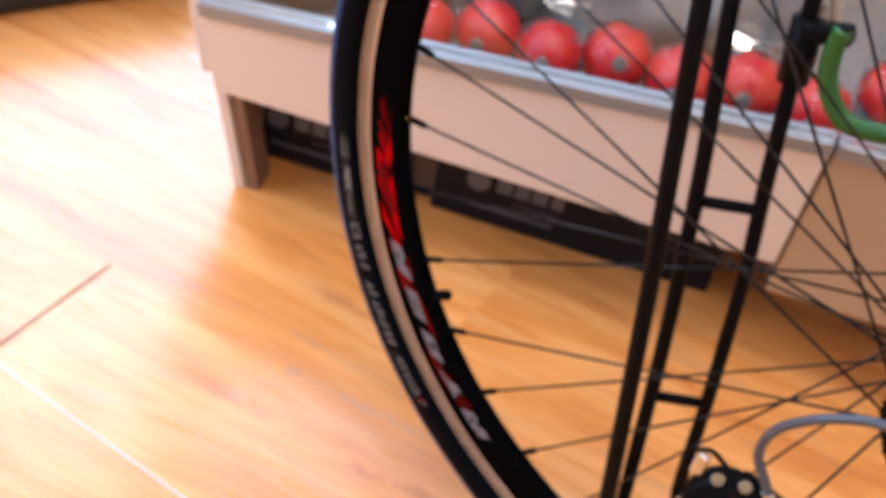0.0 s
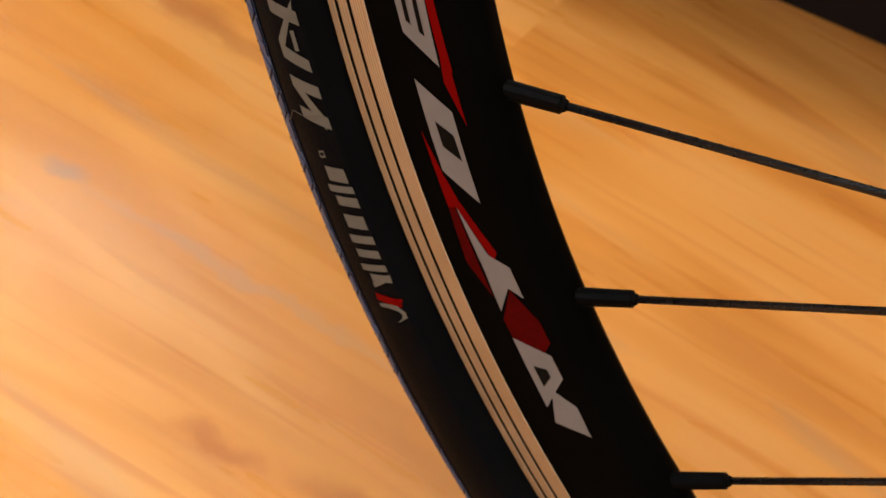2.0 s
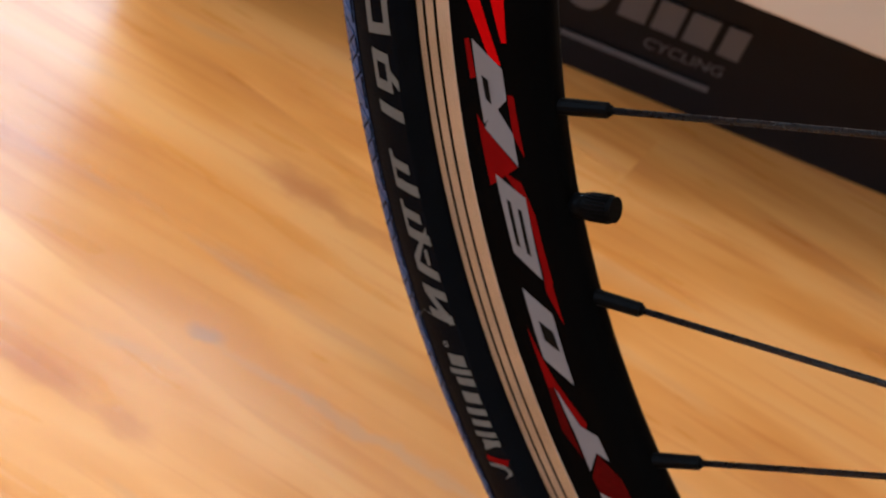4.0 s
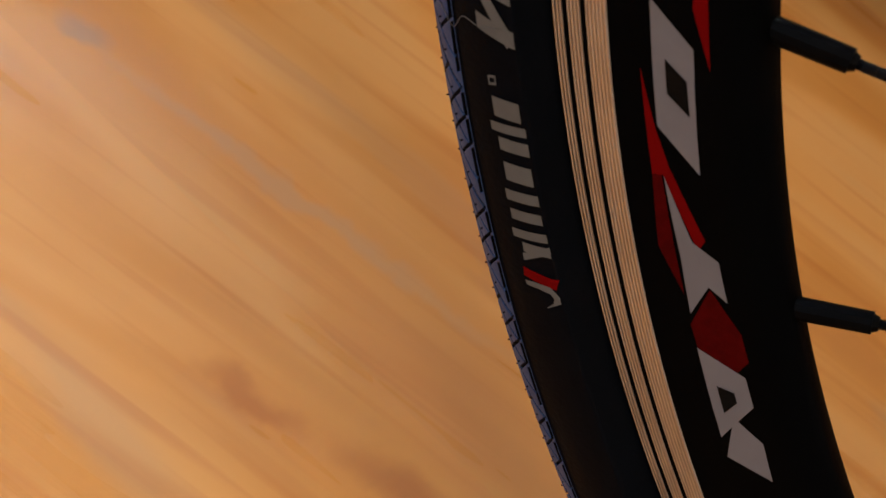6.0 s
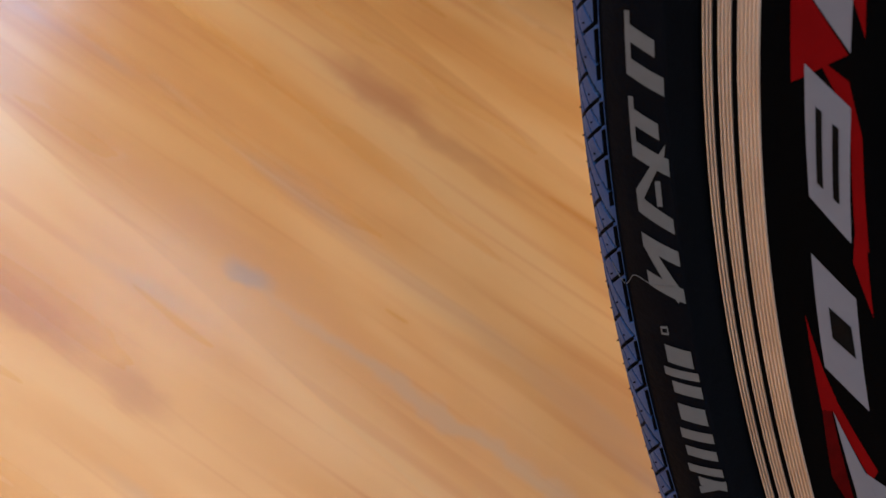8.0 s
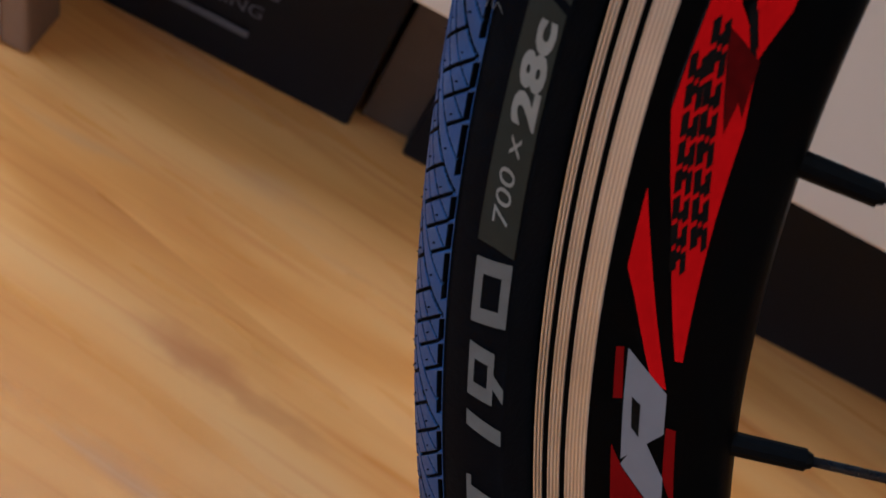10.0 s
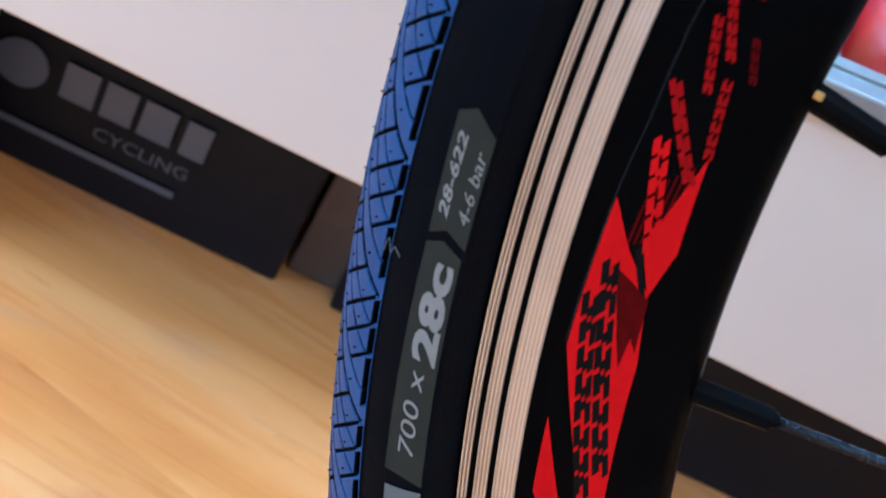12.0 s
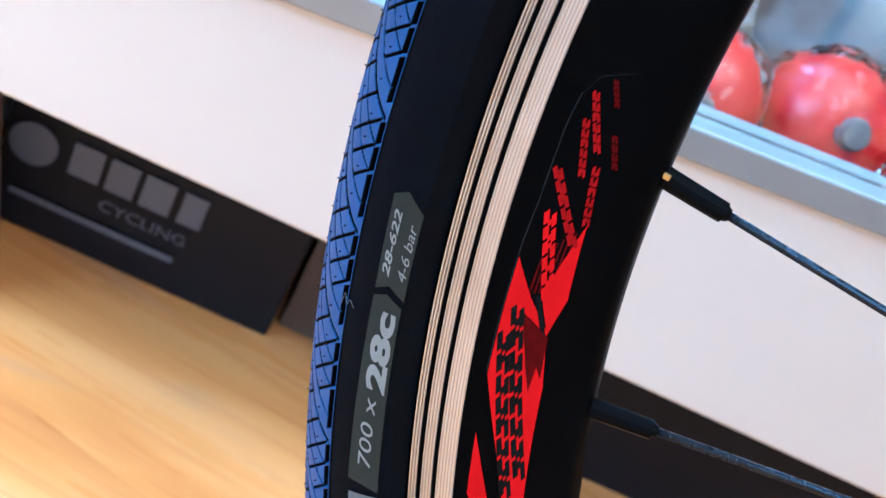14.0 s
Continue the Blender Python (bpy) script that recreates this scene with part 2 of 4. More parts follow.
CAB_EDGE = varied("brown_board_core", (0.20, 0.11, 0.06), 0.6, 0, 40, 0.2, 0.2, 500)
JOINT = varied("dark_joint_dirt", (0.02, 0.015, 0.012), 0.8, 0, 60, 0.2, 0.1, 500, spec=0.03)
WORN_GLARE = varied("worn_glare_laminate_edge", (0.60, 0.54, 0.50), 0.4, 0, 60, 0.2, 0.1, 500)
# darker copy of the cabinet board; the counter's shade is in this tan
CAB_SHADE = varied("shaded_laminate_board", (0.43, 0.295, 0.17), 0.5, 0, 9, 0.07, 0.05, 500)
ALU = varied("pale_aluminium_rail", (0.30, 0.315, 0.32), 0.45, 0.6, 50, 0.08, 0.05, 700)
SHELF = varied("grey_shelf_lining", (0.11, 0.11, 0.105), 0.6, 0, 25, 0.15, 0.1, 400)
CARTON = varied("black_printed_carton", (0.008, 0.008, 0.011), 0.5, 0, 30, 0.2, 0.1, 600, spec=0.18)
GAP_BROWN = varied("dark_brown_gap_shade", (0.10, 0.066, 0.045), 0.7, 0, 30, 0.15, 0.15, 600)
CARTON_WHITE = varied("carton_print_white", (0.10, 0.10, 0.115), 0.5, 0, 60, 0.1, 0.05, 600)
BALL_RED = varied("red_moulded_rubber", (0.42, 0.006, 0.005), 0.35, 0, 30, 0.15, 0.06, 500, coat=0.1)
BALL_GREY = varied("grey_plastic_plug", (0.12, 0.10, 0.09), 0.5, 0, 60, 0.2, 0.1, 500)
FILM = clear("clear_film", (0.98, 0.99, 1.0), 0.04, 1.22)
GLASS = clear("showcase_glass", (0.93, 0.97, 0.97), 0.0)
PLASTER = varied("white_plaster", (0.68, 0.66, 0.63), 0.8, 0, 2.5, 0.05, 0.3, 120, depth=0.001)
CEIL = varied("ceiling_paint", (0.75, 0.74, 0.72), 0.85, 0, 2.5, 0.03, 0.2, 120, depth=0.001)
FRAME = varied("white_window_frame", (0.75, 0.75, 0.74), 0.4, 0, 12, 0.04, 0.05, 300)
BAG = varied("black_fabric", (0.015, 0.015, 0.017), 0.7, 0, 60, 0.3, 0.4, 900)

# ---------------------------------------------------------------- mesh helpers


def link(name, data, mat, parent=None, label="", smooth=False):
    if mat is not None and not data.materials:
        data.materials.append(mat)
    if smooth:
        data.polygons.foreach_set("use_smooth", [True] * len(data.polygons))
    ob = new(name, data)
    ob.parent = parent
    return tagged(ob, label)


def part(name, bm, mat, parent=None, label="", smooth=False):
    me = bpy.data.meshes.new(name)
    bm.normal_update()
    bm.to_mesh(me)
    bm.free()
    return link(name, me, mat, parent, label, smooth)


def mesh(name, verts, faces):
    me = bpy.data.meshes.new(name)
    me.from_pydata([tuple(map(float, v)) for v in verts], [], faces)
    me.update()
    return me


def box(size, at=(0, 0, 0), bevel=0.002, turn=None):
    bm = bmesh.new()
    bmesh.ops.create_cube(bm, size=1)
    bmesh.ops.scale(bm, vec=size, verts=bm.verts)
    if bevel:
        bmesh.ops.bevel(bm, geom=bm.edges[:], offset=min(bevel, min(size) * 0.45), segments=2, affect="EDGES", profile=0.5)
    if turn is not None:
        bmesh.ops.transform(bm, matrix=turn, verts=bm.verts)
    bmesh.ops.translate(bm, vec=at, verts=bm.verts)
    return bm


def rod(a, b, r, seg=12, r2=None):
    a, b = Vector(a), Vector(b)
    bm = bmesh.new()
    bmesh.ops.create_cone(bm, cap_ends=True, segments=seg, radius1=r, radius2=r if r2 is None else r2, depth=(b - a).length)
    bmesh.ops.transform(bm, matrix=Matrix.Translation((a + b) / 2) @ (b - a).to_track_quat("Z", "Y").to_matrix().to_4x4(), verts=bm.verts)
    return bm


def disc(c, axis, r, depth, seg=40, bevel=0.0015):
    bm = bmesh.new()
    bmesh.ops.create_cone(bm, cap_ends=True, segments=seg, radius1=r, radius2=r, depth=depth)
    rim = [e for e in bm.edges if len(e.link_faces) == 2 and abs(e.link_faces[0].normal.dot(e.link_faces[1].normal)) < 0.3]
    bmesh.ops.bevel(bm, geom=rim, offset=bevel, segments=2, affect="EDGES", profile=0.5)
    bmesh.ops.transform(bm, matrix=Matrix.Translation(c) @ Vector(axis).to_track_quat("Z", "Y").to_matrix().to_4x4(), verts=bm.verts)
    return bm


def ball(c, r, squash=(1, 1, 1), sub=3):
    bm = bmesh.new()
    bmesh.ops.create_icosphere(bm, subdivisions=sub, radius=r)
    bmesh.ops.scale(bm, vec=squash, verts=bm.verts)
    bmesh.ops.translate(bm, vec=c, verts=bm.verts)
    return bm


def tube(name, pts, r, mat, parent=None, label="", seg=10, steps=10):
    """A round tube through the given points, rounded at its bends."""
    pts = [Vector(p) for p in pts]
    line = [pts[0]]
    for i in range(len(pts) - 1):
        p0, p1, p2, p3 = pts[max(i - 1, 0)], pts[i], pts[i + 1], pts[min(i + 2, len(pts) - 1)]
        for k in range(1, steps + 1):
            t = k / steps
            line.append(0.5 * (2 * p1 + (p2 - p0) * t + (2 * p0 - 5 * p1 + 4 * p2 - p3) * t * t + (3 * p1 - p0 - 3 * p2 + p3) * t ** 3))
    verts, faces = [], []
    side = Vector((0.13, 0.95, 0.28))
    for i, p in enumerate(line):
        d = (line[min(i + 1, len(line) - 1)] - line[max(i - 1, 0)]).normalized()
        u = d.cross(side).normalized()
        side = u.cross(d).normalized()
        for k in range(seg):
            a = 2 * math.pi * k / seg
            verts.append(p + r * (math.cos(a) * u + math.sin(a) * side))
    for i in range(len(line) - 1):
        for k in range(seg):
            a, b = i * seg + k, i * seg + (k + 1) % seg
            faces.append((a, b, b + seg, a + seg))
    faces += [tuple(range(seg))[::-1], tuple(range(len(verts) - seg, len(verts)))]
    return link(name, mesh(name, verts, faces), mat, parent, label, True)


# ---------------------------------------------------------------- the room
LEAN = 0.0836


def wall(name, cx, cy, sx, sy, z0=FLOOR_Z, z1=2.7, mat=None):
    ob = part(name, box((sx, sy, z1 - z0), (cx, cy, (z0 + z1) / 2), 0), mat or PLASTER)
    return tagged(ob, "white plastered shop wall", "wall", kind="structure")


X0, X1, Y0, Y1 = -2.0, 2.6, -2.7, 3.6
wall("wall_south", (X0 + X1) / 2, Y0 - 0.1, X1 - X0 + 0.4, 0.2)
wall("wall_north", (X0 + X1) / 2, Y1 + 0.1, X1 - X0 + 0.4, 0.2)
wall("wall_east", X1 + 0.1, (Y0 + Y1) / 2, 0.2, Y1 - Y0)


def west_wall():
    """The street side, with two openings that go through it."""
    bm = bmesh.new()
    cuts = [(Y0, -2.05, 0, 2.7), (-2.05, -0.35, 0, 0.65), (-2.05, -0.35, 2.35, 2.7), (-0.35, 0.3, 0, 2.7),
            (0.3, 2.3, 0, 0.6), (0.3, 2.3, 2.6, 2.7), (2.3, Y1, 0, 2.7)]
    for a, b, lo, hi in cuts:
        lo = FLOOR_Z if lo == 0 else lo
        g = bmesh.ops.create_cube(bm, size=1)["verts"]
        bmesh.ops.scale(bm, vec=(0.2, b - a, hi - lo), verts=g)
        bmesh.ops.translate(bm, vec=(X0 - 0.1, (a + b) / 2, (lo + hi) / 2), verts=g)
    return tagged(part("wall_west", bm, PLASTER), "white plastered wall with two window openings", "wall", kind="structure")


west_wall()


def window(name, y0, y1, z0, z1):
    w = tagged(new(name), "white framed shop window letting daylight in", "window", kind="structure")
    x = X0 - 0.1
    for a, b, c, d in ((y0, y1, z0, z0 + 0.06), (y0, y1, z1 - 0.06, z1), (y0, y0 + 0.06, z0 + 0.06, z1 - 0.06), (y1 - 0.06, y1, z0 + 0.06, z1 - 0.06),
                       ((y0 + y1) / 2 - 0.03, (y0 + y1) / 2 + 0.03, z0 + 0.06, z1 - 0.06)):
        part("window_frame", box((0.07, b - a, d - c), (x, (a + b) / 2, (c + d) / 2), 0.004), FRAME, w)
    for a, b in ((y0 + 0.06, (y0 + y1) / 2 - 0.03), ((y0 + y1) / 2 + 0.03, y1 - 0.06)):
        pane = part("pane", box((0.006, b - a, z1 - z0 - 0.12), (x, (a + b) / 2, (z0 + z1) / 2), 0), GLASS, w)
        pane.visible_shadow = False


window("window_1", 0.3, 2.3, 0.6, 2.6)
window("window_2", -2.05, -0.35, 0.65, 2.35)
tagged(part("ceiling", box((X1 - X0 + 0.4, Y1 - Y0 + 0.4, 0.1), ((X0 + X1) / 2, (Y0 + Y1) / 2, 2.75), 0), CEIL), "white painted ceiling", "ceiling", kind="structure")
# housings made up for the added overhead lamps
for lx, ly, wide, deep in ((0.3, 0.15, 2.1, 0.86), (0.9, -1.2, 1.6, 0.56)):
    lamp = tagged(new("added_ceiling_light"), "long white housing of an added ceiling light, out of view", "lamp", "ceiling lights")
    part("housing", box((wide, deep, 0.05), (lx, ly, 2.672), 0.006), FRAME, lamp)

# ---------------------------------------------------------------- showcase and what stands in it and under it
CAB_TURN = math.atan(0.3799)
CAB = Matrix.Translation((-0.510, 0.1202, FLOOR_Z)) @ Matrix.Rotation(CAB_TURN, 4, "Z")
Z_SKIRT, Z_GLASS, DEEP, LONG = 0.1205, 0.236, 0.42, 0.46


def lean(bm, left=False, top=False):
    """The cabinet's end leans outwards and its rail falls towards that end."""
    for v in bm.verts:
        if top and v.co.z > 0.16:
            v.co.z -= 0.095 * (LONG - v.co.x)
        if left and v.co.x < 0.05:
            v.co.x -= 0.21 * (v.co.z - 0.045)
    return bm


def showcase():
    c = tagged(new("display_cabinet"), "cream shop cabinet on short legs with a glass front", "cabinet")
    c.matrix_world = CAB
    part("front_panel", lean(box((LONG - 0.002, 0.018, Z_GLASS - Z_SKIRT), (LONG / 2, 0.009, (Z_GLASS + Z_SKIRT) / 2), 0.0015), True, True), CAB_WHITE, c)
    part("side_panel", lean(box((0.018, DEEP - 0.02, 0.62 - Z_SKIRT), (-0.0105, DEEP / 2 + 0.01, Z_SKIRT + (0.62 - Z_SKIRT) / 2), 0.0015), True), CAB_WHITE, c)
    part("side_foot", lean(box((0.010, DEEP - 0.024, Z_SKIRT), (-0.0065, DEEP / 2 + 0.012, Z_SKIRT / 2), 0.0015), True), CAB_WHITE, c)
    part("leg", lean(box((0.012, 0.03, Z_SKIRT - 0.001), (0.0055, 0.042, Z_SKIRT / 2), 0.002), True), CAB_EDGE, c, "brown wooden leg")
    part("leg", lean(box((0.02, 0.03, Z_SKIRT - 0.001), (0.0115, DEEP - 0.03, Z_SKIRT / 2), 0.002), True), CAB_EDGE, c, "brown wooden leg")
    part("shelf", lean(box((LONG - 0.002, DEEP - 0.04, 0.016), (LONG / 2, DEEP / 2 + 0.005, 0.205), 0.001), True, True), SHELF, c, "grey lined bottom shelf")
    part("rail", lean(box((LONG - 0.002, 0.022, 0.012), (LONG / 2, 0.008, Z_GLASS + 0.0035), 0.001), True, True), ALU, c, "pale aluminium rail")
    bm = box((LONG - 0.006, 0.005, 0.36), (LONG / 2, 0.008, Z_GLASS + 0.0098 + 0.18), 0)
    for v in bm.verts:
        if v.co.z < 0.3:
            v.co.z -= 0.095 * (LONG - v.co.x)
    g = part("glass_front", lean(bm, True), GLASS, c, "clear glass front")
    g.visible_shadow = False
    t = part("glass_top", lean(box((LONG + 0.02, DEEP, 0.008), (LONG / 2 - 0.01, DEEP / 2, 0.6245), 0.0015), True), GLASS, c, "clear glass top")
    t.visible_shadow = False
    part("back_panel", box((LONG, 0.012, 0.50), (LONG / 2, DEEP - 0.008, 0.365), 0.001), SHELF, c)
    return c


showcase()


def plinth_cabinet():
    c = tagged(new("shop_counter"), "laminate counter, its tan darkened for shade, standing on the floor beside the cabinet", "counter")
    c.matrix_world = CAB @ Matrix.Translation((LONG + 0.0003, 0.001, 0))
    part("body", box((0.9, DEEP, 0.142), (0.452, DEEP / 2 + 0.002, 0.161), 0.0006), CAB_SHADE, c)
    part("plinth", box((0.86, DEEP - 0.2, 0.0895), (0.452, DEEP / 2 + 0.09, 0.04475), 0.001), CAB_EDGE, c, "dark brown plinth set well back")
    part("rail", box((0.9, 0.022, 0.012), (0.452, 0.010, 0.2385), 0.001), ALU, c)
    part("shelf", box((0.9, DEEP - 0.05, 0.003), (0.452, DEEP / 2 + 0.02, 0.2345), 0.0005), SHELF, c)
    g = part("glass_front", box((0.9, 0.005, 0.36), (0.452, 0.009, 0.425), 0), GLASS, c)
    g.visible_shadow = False


plinth_cabinet()


def flat_text(body, size, name="print", bold=0.0):
    cu = bpy.data.curves.new(name, "FONT")
    cu.body, cu.size, cu.resolution_u, cu.offset = body, size, 3, bold
    ob = bpy.data.objects.new(name, cu)
    scene.collection.objects.link(ob)
    me = bpy.data.meshes.new_from_object(ob.evaluated_get(bpy.context.evaluated_depsgraph_get()))
    bpy.data.objects.remove(ob)
    return me


def carton(x0, x1, setback, high, deep, tx):
    b = tagged(new("shoe_carton"), "black printed carton with white print under the cabinet", "box", "cartons under the cabinet")
    b.matrix_world = CAB @ Matrix.Translation((x0, setback, 0))
    w = x1 - x0
    part("body", box((w, deep, high), (w / 2, deep / 2, high / 2), 0.0015), CARTON, b)
    part("lid", box((w + 0.003, deep + 0.003, 0.02), (w / 2, deep / 2, high - 0.0085), 0.0015), CARTON, b)
    f = -0.0017
    part("emblem", disc((tx, f, 0.0485), (0, -1, 0), 0.011, 0.0008, 28, 0.0002), CARTON_WHITE, b, "white disc emblem")
    for k, wd in enumerate((0.016, 0.015, 0.016, 0.013)):
        part("brand_bar", box((wd - 0.002, 0.0008, 0.017), (tx + 0.024 + 0.0165 * k, f, 0.0505), 0.0002, Matrix.Shear("XZ", 4, (0.1, 0))), CARTON_WHITE, b, "white bar of the brand")
    me = flat_text("CYCLING", 0.0085)
    for v in me.vertices:
        v.co = (tx + 0.034 + v.co.x * 1.15, f - 0.0004, 0.0305 + v.co.y)
    link("word", me, CARTON_WHITE, b)
    part("address_line", box((0.078, 0.0008, 0.0032), (tx + 0.034, f, 0.0205), 0.0002), CARTON_WHITE, b, "thin white line of small print")


carton(0.002, 0.142, 0.078, 0.1, 0.30, 0.014)
# the last 5 cm of this carton stand in for the dark shade beside it
carton(0.168, 0.432, 0.078, 0.108, 0.30, 0.04)
# brown block added where the gap between the cartons lies in shade
gap_filler = tagged(new("gap_box"), "small brown box standing in for the shaded gap between the black cartons", "box")
gap_filler.matrix_world = CAB @ Matrix.Translation((0.16, 0.09, 0))
part("body", box((0.03, 0.2, 0.07), (0, 0.1, 0.035), 0.001), GAP_BROWN, gap_filler)
part("flap", box((0.03, 0.0016, 0.034), (0, -0.0012, 0.052), 0.0004), GAP_BROWN, gap_filler)


def wrapped_ball(m, size, turn):
    b = tagged(new("horn_bulb"), "round red rubber horn bulb in a clear plastic bag", "bulb", "red bulbs on the shelf")
    b.matrix_world = m
    r = size
    bm = ball((0, 0, r * 0.96), r, (1, 1, 0.96), 3)
    for v in bm.verts:
        d = Vector((v.co.x, v.co.y, v.co.z - r))
        d.normalize()
        if d.dot(Vector((0.15 * turn, -0.86, 0.22 + 0.2 * turn)).normalized()) > 0.93:
            v.co -= d * r * 0.07
    part("bulb", bm, BALL_RED, b, "", True)
    n = Vector((0.15 * turn, -0.86, 0.22 + 0.2 * turn)).normalized()
    part("plug", disc(Vector((0, 0, r * 0.96)) + n * r * 0.95, n, r * 0.24, 0.008, 24, 0.001), BALL_GREY, b, "grey plug in the mouth of the bulb")
    bm = ball((0, 0, r * 1.05), r * 1.14, (1.05, 1.05, 0.95), 4)
    for v in bm.verts:
        k = noise.noise(v.co * 55 + Vector((turn * 9, 0, 0))) * 0.15 + noise.noise(v.co * 150 + Vector((0, turn * 5, 0))) * 0.09
        v.co = Vector((0, 0, r)) + (v.co - Vector((0, 0, r))) * (1 + k)
        v.co.z = max(v.co.z, 0.0004)
    part("film_bag", bm, FILM, b, "crumpled clear plastic bag").visible_shadow = False


rnd = random.Random(4)
for k in range(9):
    high = 0.2135 if 0.145 + 0.0475 * k < LONG - 0.02 else 0.2365
    bx = 0.137 + 0.0515 * k
    wrapped_ball(CAB @ Matrix.Translation((bx, 0.052 + 0.012 * (k % 2), high - 0.095 * max(0, LONG - bx))), 0.0225 + 0.002 * rnd.random(), rnd.uniform(-1.5, 1.5))
for k in range(6):
    b = tagged(new("plastic_bag"), "crumpled clear plastic bag lying on the shelf", "bag", "bags behind the red bulbs")
    bx = 0.03 + 0.072 * k
    b.matrix_world = CAB @ Matrix.Translation((bx, 0.10 + 0.04 * (bx > 0.1) + 0.03 * (k % 2), 0.2135 - 0.095 * (LONG - bx)))
    bm = ball((0, 0, 0.03), 0.05, (0.95, 0.8, 0.75), 3)
    for v in bm.verts:
        v.co *= 1 + 0.3 * noise.noise(v.co * 40 + Vector((k * 7, 0, 0))) + 0.12 * noise.noise(v.co * 110)
        v.co.z = max(v.co.z, 0.0005)
    part("bag", bm, FILM if k % 2 else SHELF, b, "", True)

holdall = tagged(new("floor_bag"), "low black fabric bag lying on the wooden floor", "bag")
bm = box((0.36, 0.26, 0.085), (0, 0, 0.0425), 0.02, Matrix.Rotation(radians(66), 4, "Z"))
for v in bm.verts:
    v.co += Vector((-0.95, 0.243, FLOOR_Z)) + 0.006 * noise.noise_vector(v.co * 14)
part("bag", bm, BAG, holdall, "", True)

# ---------------------------------------------------------------- the bicycle's rear wheel, rack and gear
HUB = 0.339
RC, TA = 0.3247, 0.0176
SPIN = -6.0
bike = tagged(new("bicycle"), "black bicycle seen at its rear wheel and luggage rack", "bicycle")
bike.matrix_world = Matrix.Rotation(-LEAN, 4, "X") @ Matrix.Translation((0, 0, HUB)) @ Matrix.Rotation(radians(SPIN), 4, "Y") @ Matrix.Translation((0, 0, -HUB))


def polar(deg, r, y):
    a = radians(deg)
    return (-r * math.cos(a), y, HUB + r * math.sin(a))


def print_at(deg, r, skin, lift):
    """A point of the print on the rim or the tyre; r in mm."""
    return polar(0.997 * deg, r / 1000, -(skin(r / 1000) + lift))


LAP = 21.9
# along one lap of the tread, in mm: shoulder pockets (from, to) and pins
POCKETS = ((1.7, 10.0), (10.7, 15.2), (15.9, 19.9))
PINS = (4.7, 10.4, 15.6, 20.4)


def tread_depth(u, v):
    """Depth of the tyre's grooves in mm at u mm round it and v mm from its crown line, for arrays."""
    w = np.abs(v)
    x = 20 - w
    s = u + 56.85
    lean = 0.78 + 0.12 * x
    sweep = s - 0.78 * x - 0.06 * x * x
    across = s + 0.67 * x

    def groove(at, place, wide):
        k = np.abs((at - place + LAP / 2) % LAP - LAP / 2)
        return np.clip((wide - k) / (wide * 0.55), 0, 1)

    slope = np.sqrt(1 + lean * lean)
    in_band = ((sweep % LAP) < 5.0) & ((sweep % LAP) > 0)
    # sweeping arcs from the crown to the shoulder: one wide, three fine
    d = 1.0 * groove(sweep, 0.0, 0.42 * slope) * (w < 21.6)
    for place in (5.0, 11.3, 16.4):
        d = np.maximum(d, 0.7 * groove(sweep, place, 0.25 * slope) * (w < 20.9) * (w > 2))
    # cross grooves that climb to the shoulder, none in the smooth band
    for place in (19.9, 15.2, 10.3, 3.7):
        d = np.maximum(d, 0.85 * groove(across, place, 0.34) * (w > 2.5) * (w < 20.9) * ~in_band)
    # dark pockets along the shoulder
    phase = (s - 0.5 * (w - 21)) % LAP
    for lo, hi in POCKETS:
        d = np.maximum(d, 1.5 * np.clip((w - 20.75) / 0.25, 0, 1) * (w < 22.3) * (phase > lo) * (phase < hi))
    # a fine proud rib where the tread ends
    rib = np.exp(-((w - 22.45) / 0.2) ** 2)
    return d - 0.4 * rib


BEAD = 0.3188


def tyre_y(r):
    """Half width of the tyre at radius r; the bead is pinched in where it meets the rim."""
    def round_y(q):
        return math.sqrt(max(TA * TA - (q - RC) ** 2, 1e-6))
    if r >= BEAD:
        return round_y(r)
    if r < 0.3163:
        return 0.0092
    t = (BEAD - r) / (BEAD - 0.3163)
    return round_y(BEAD) * (1 - t) + 0.0102 * t


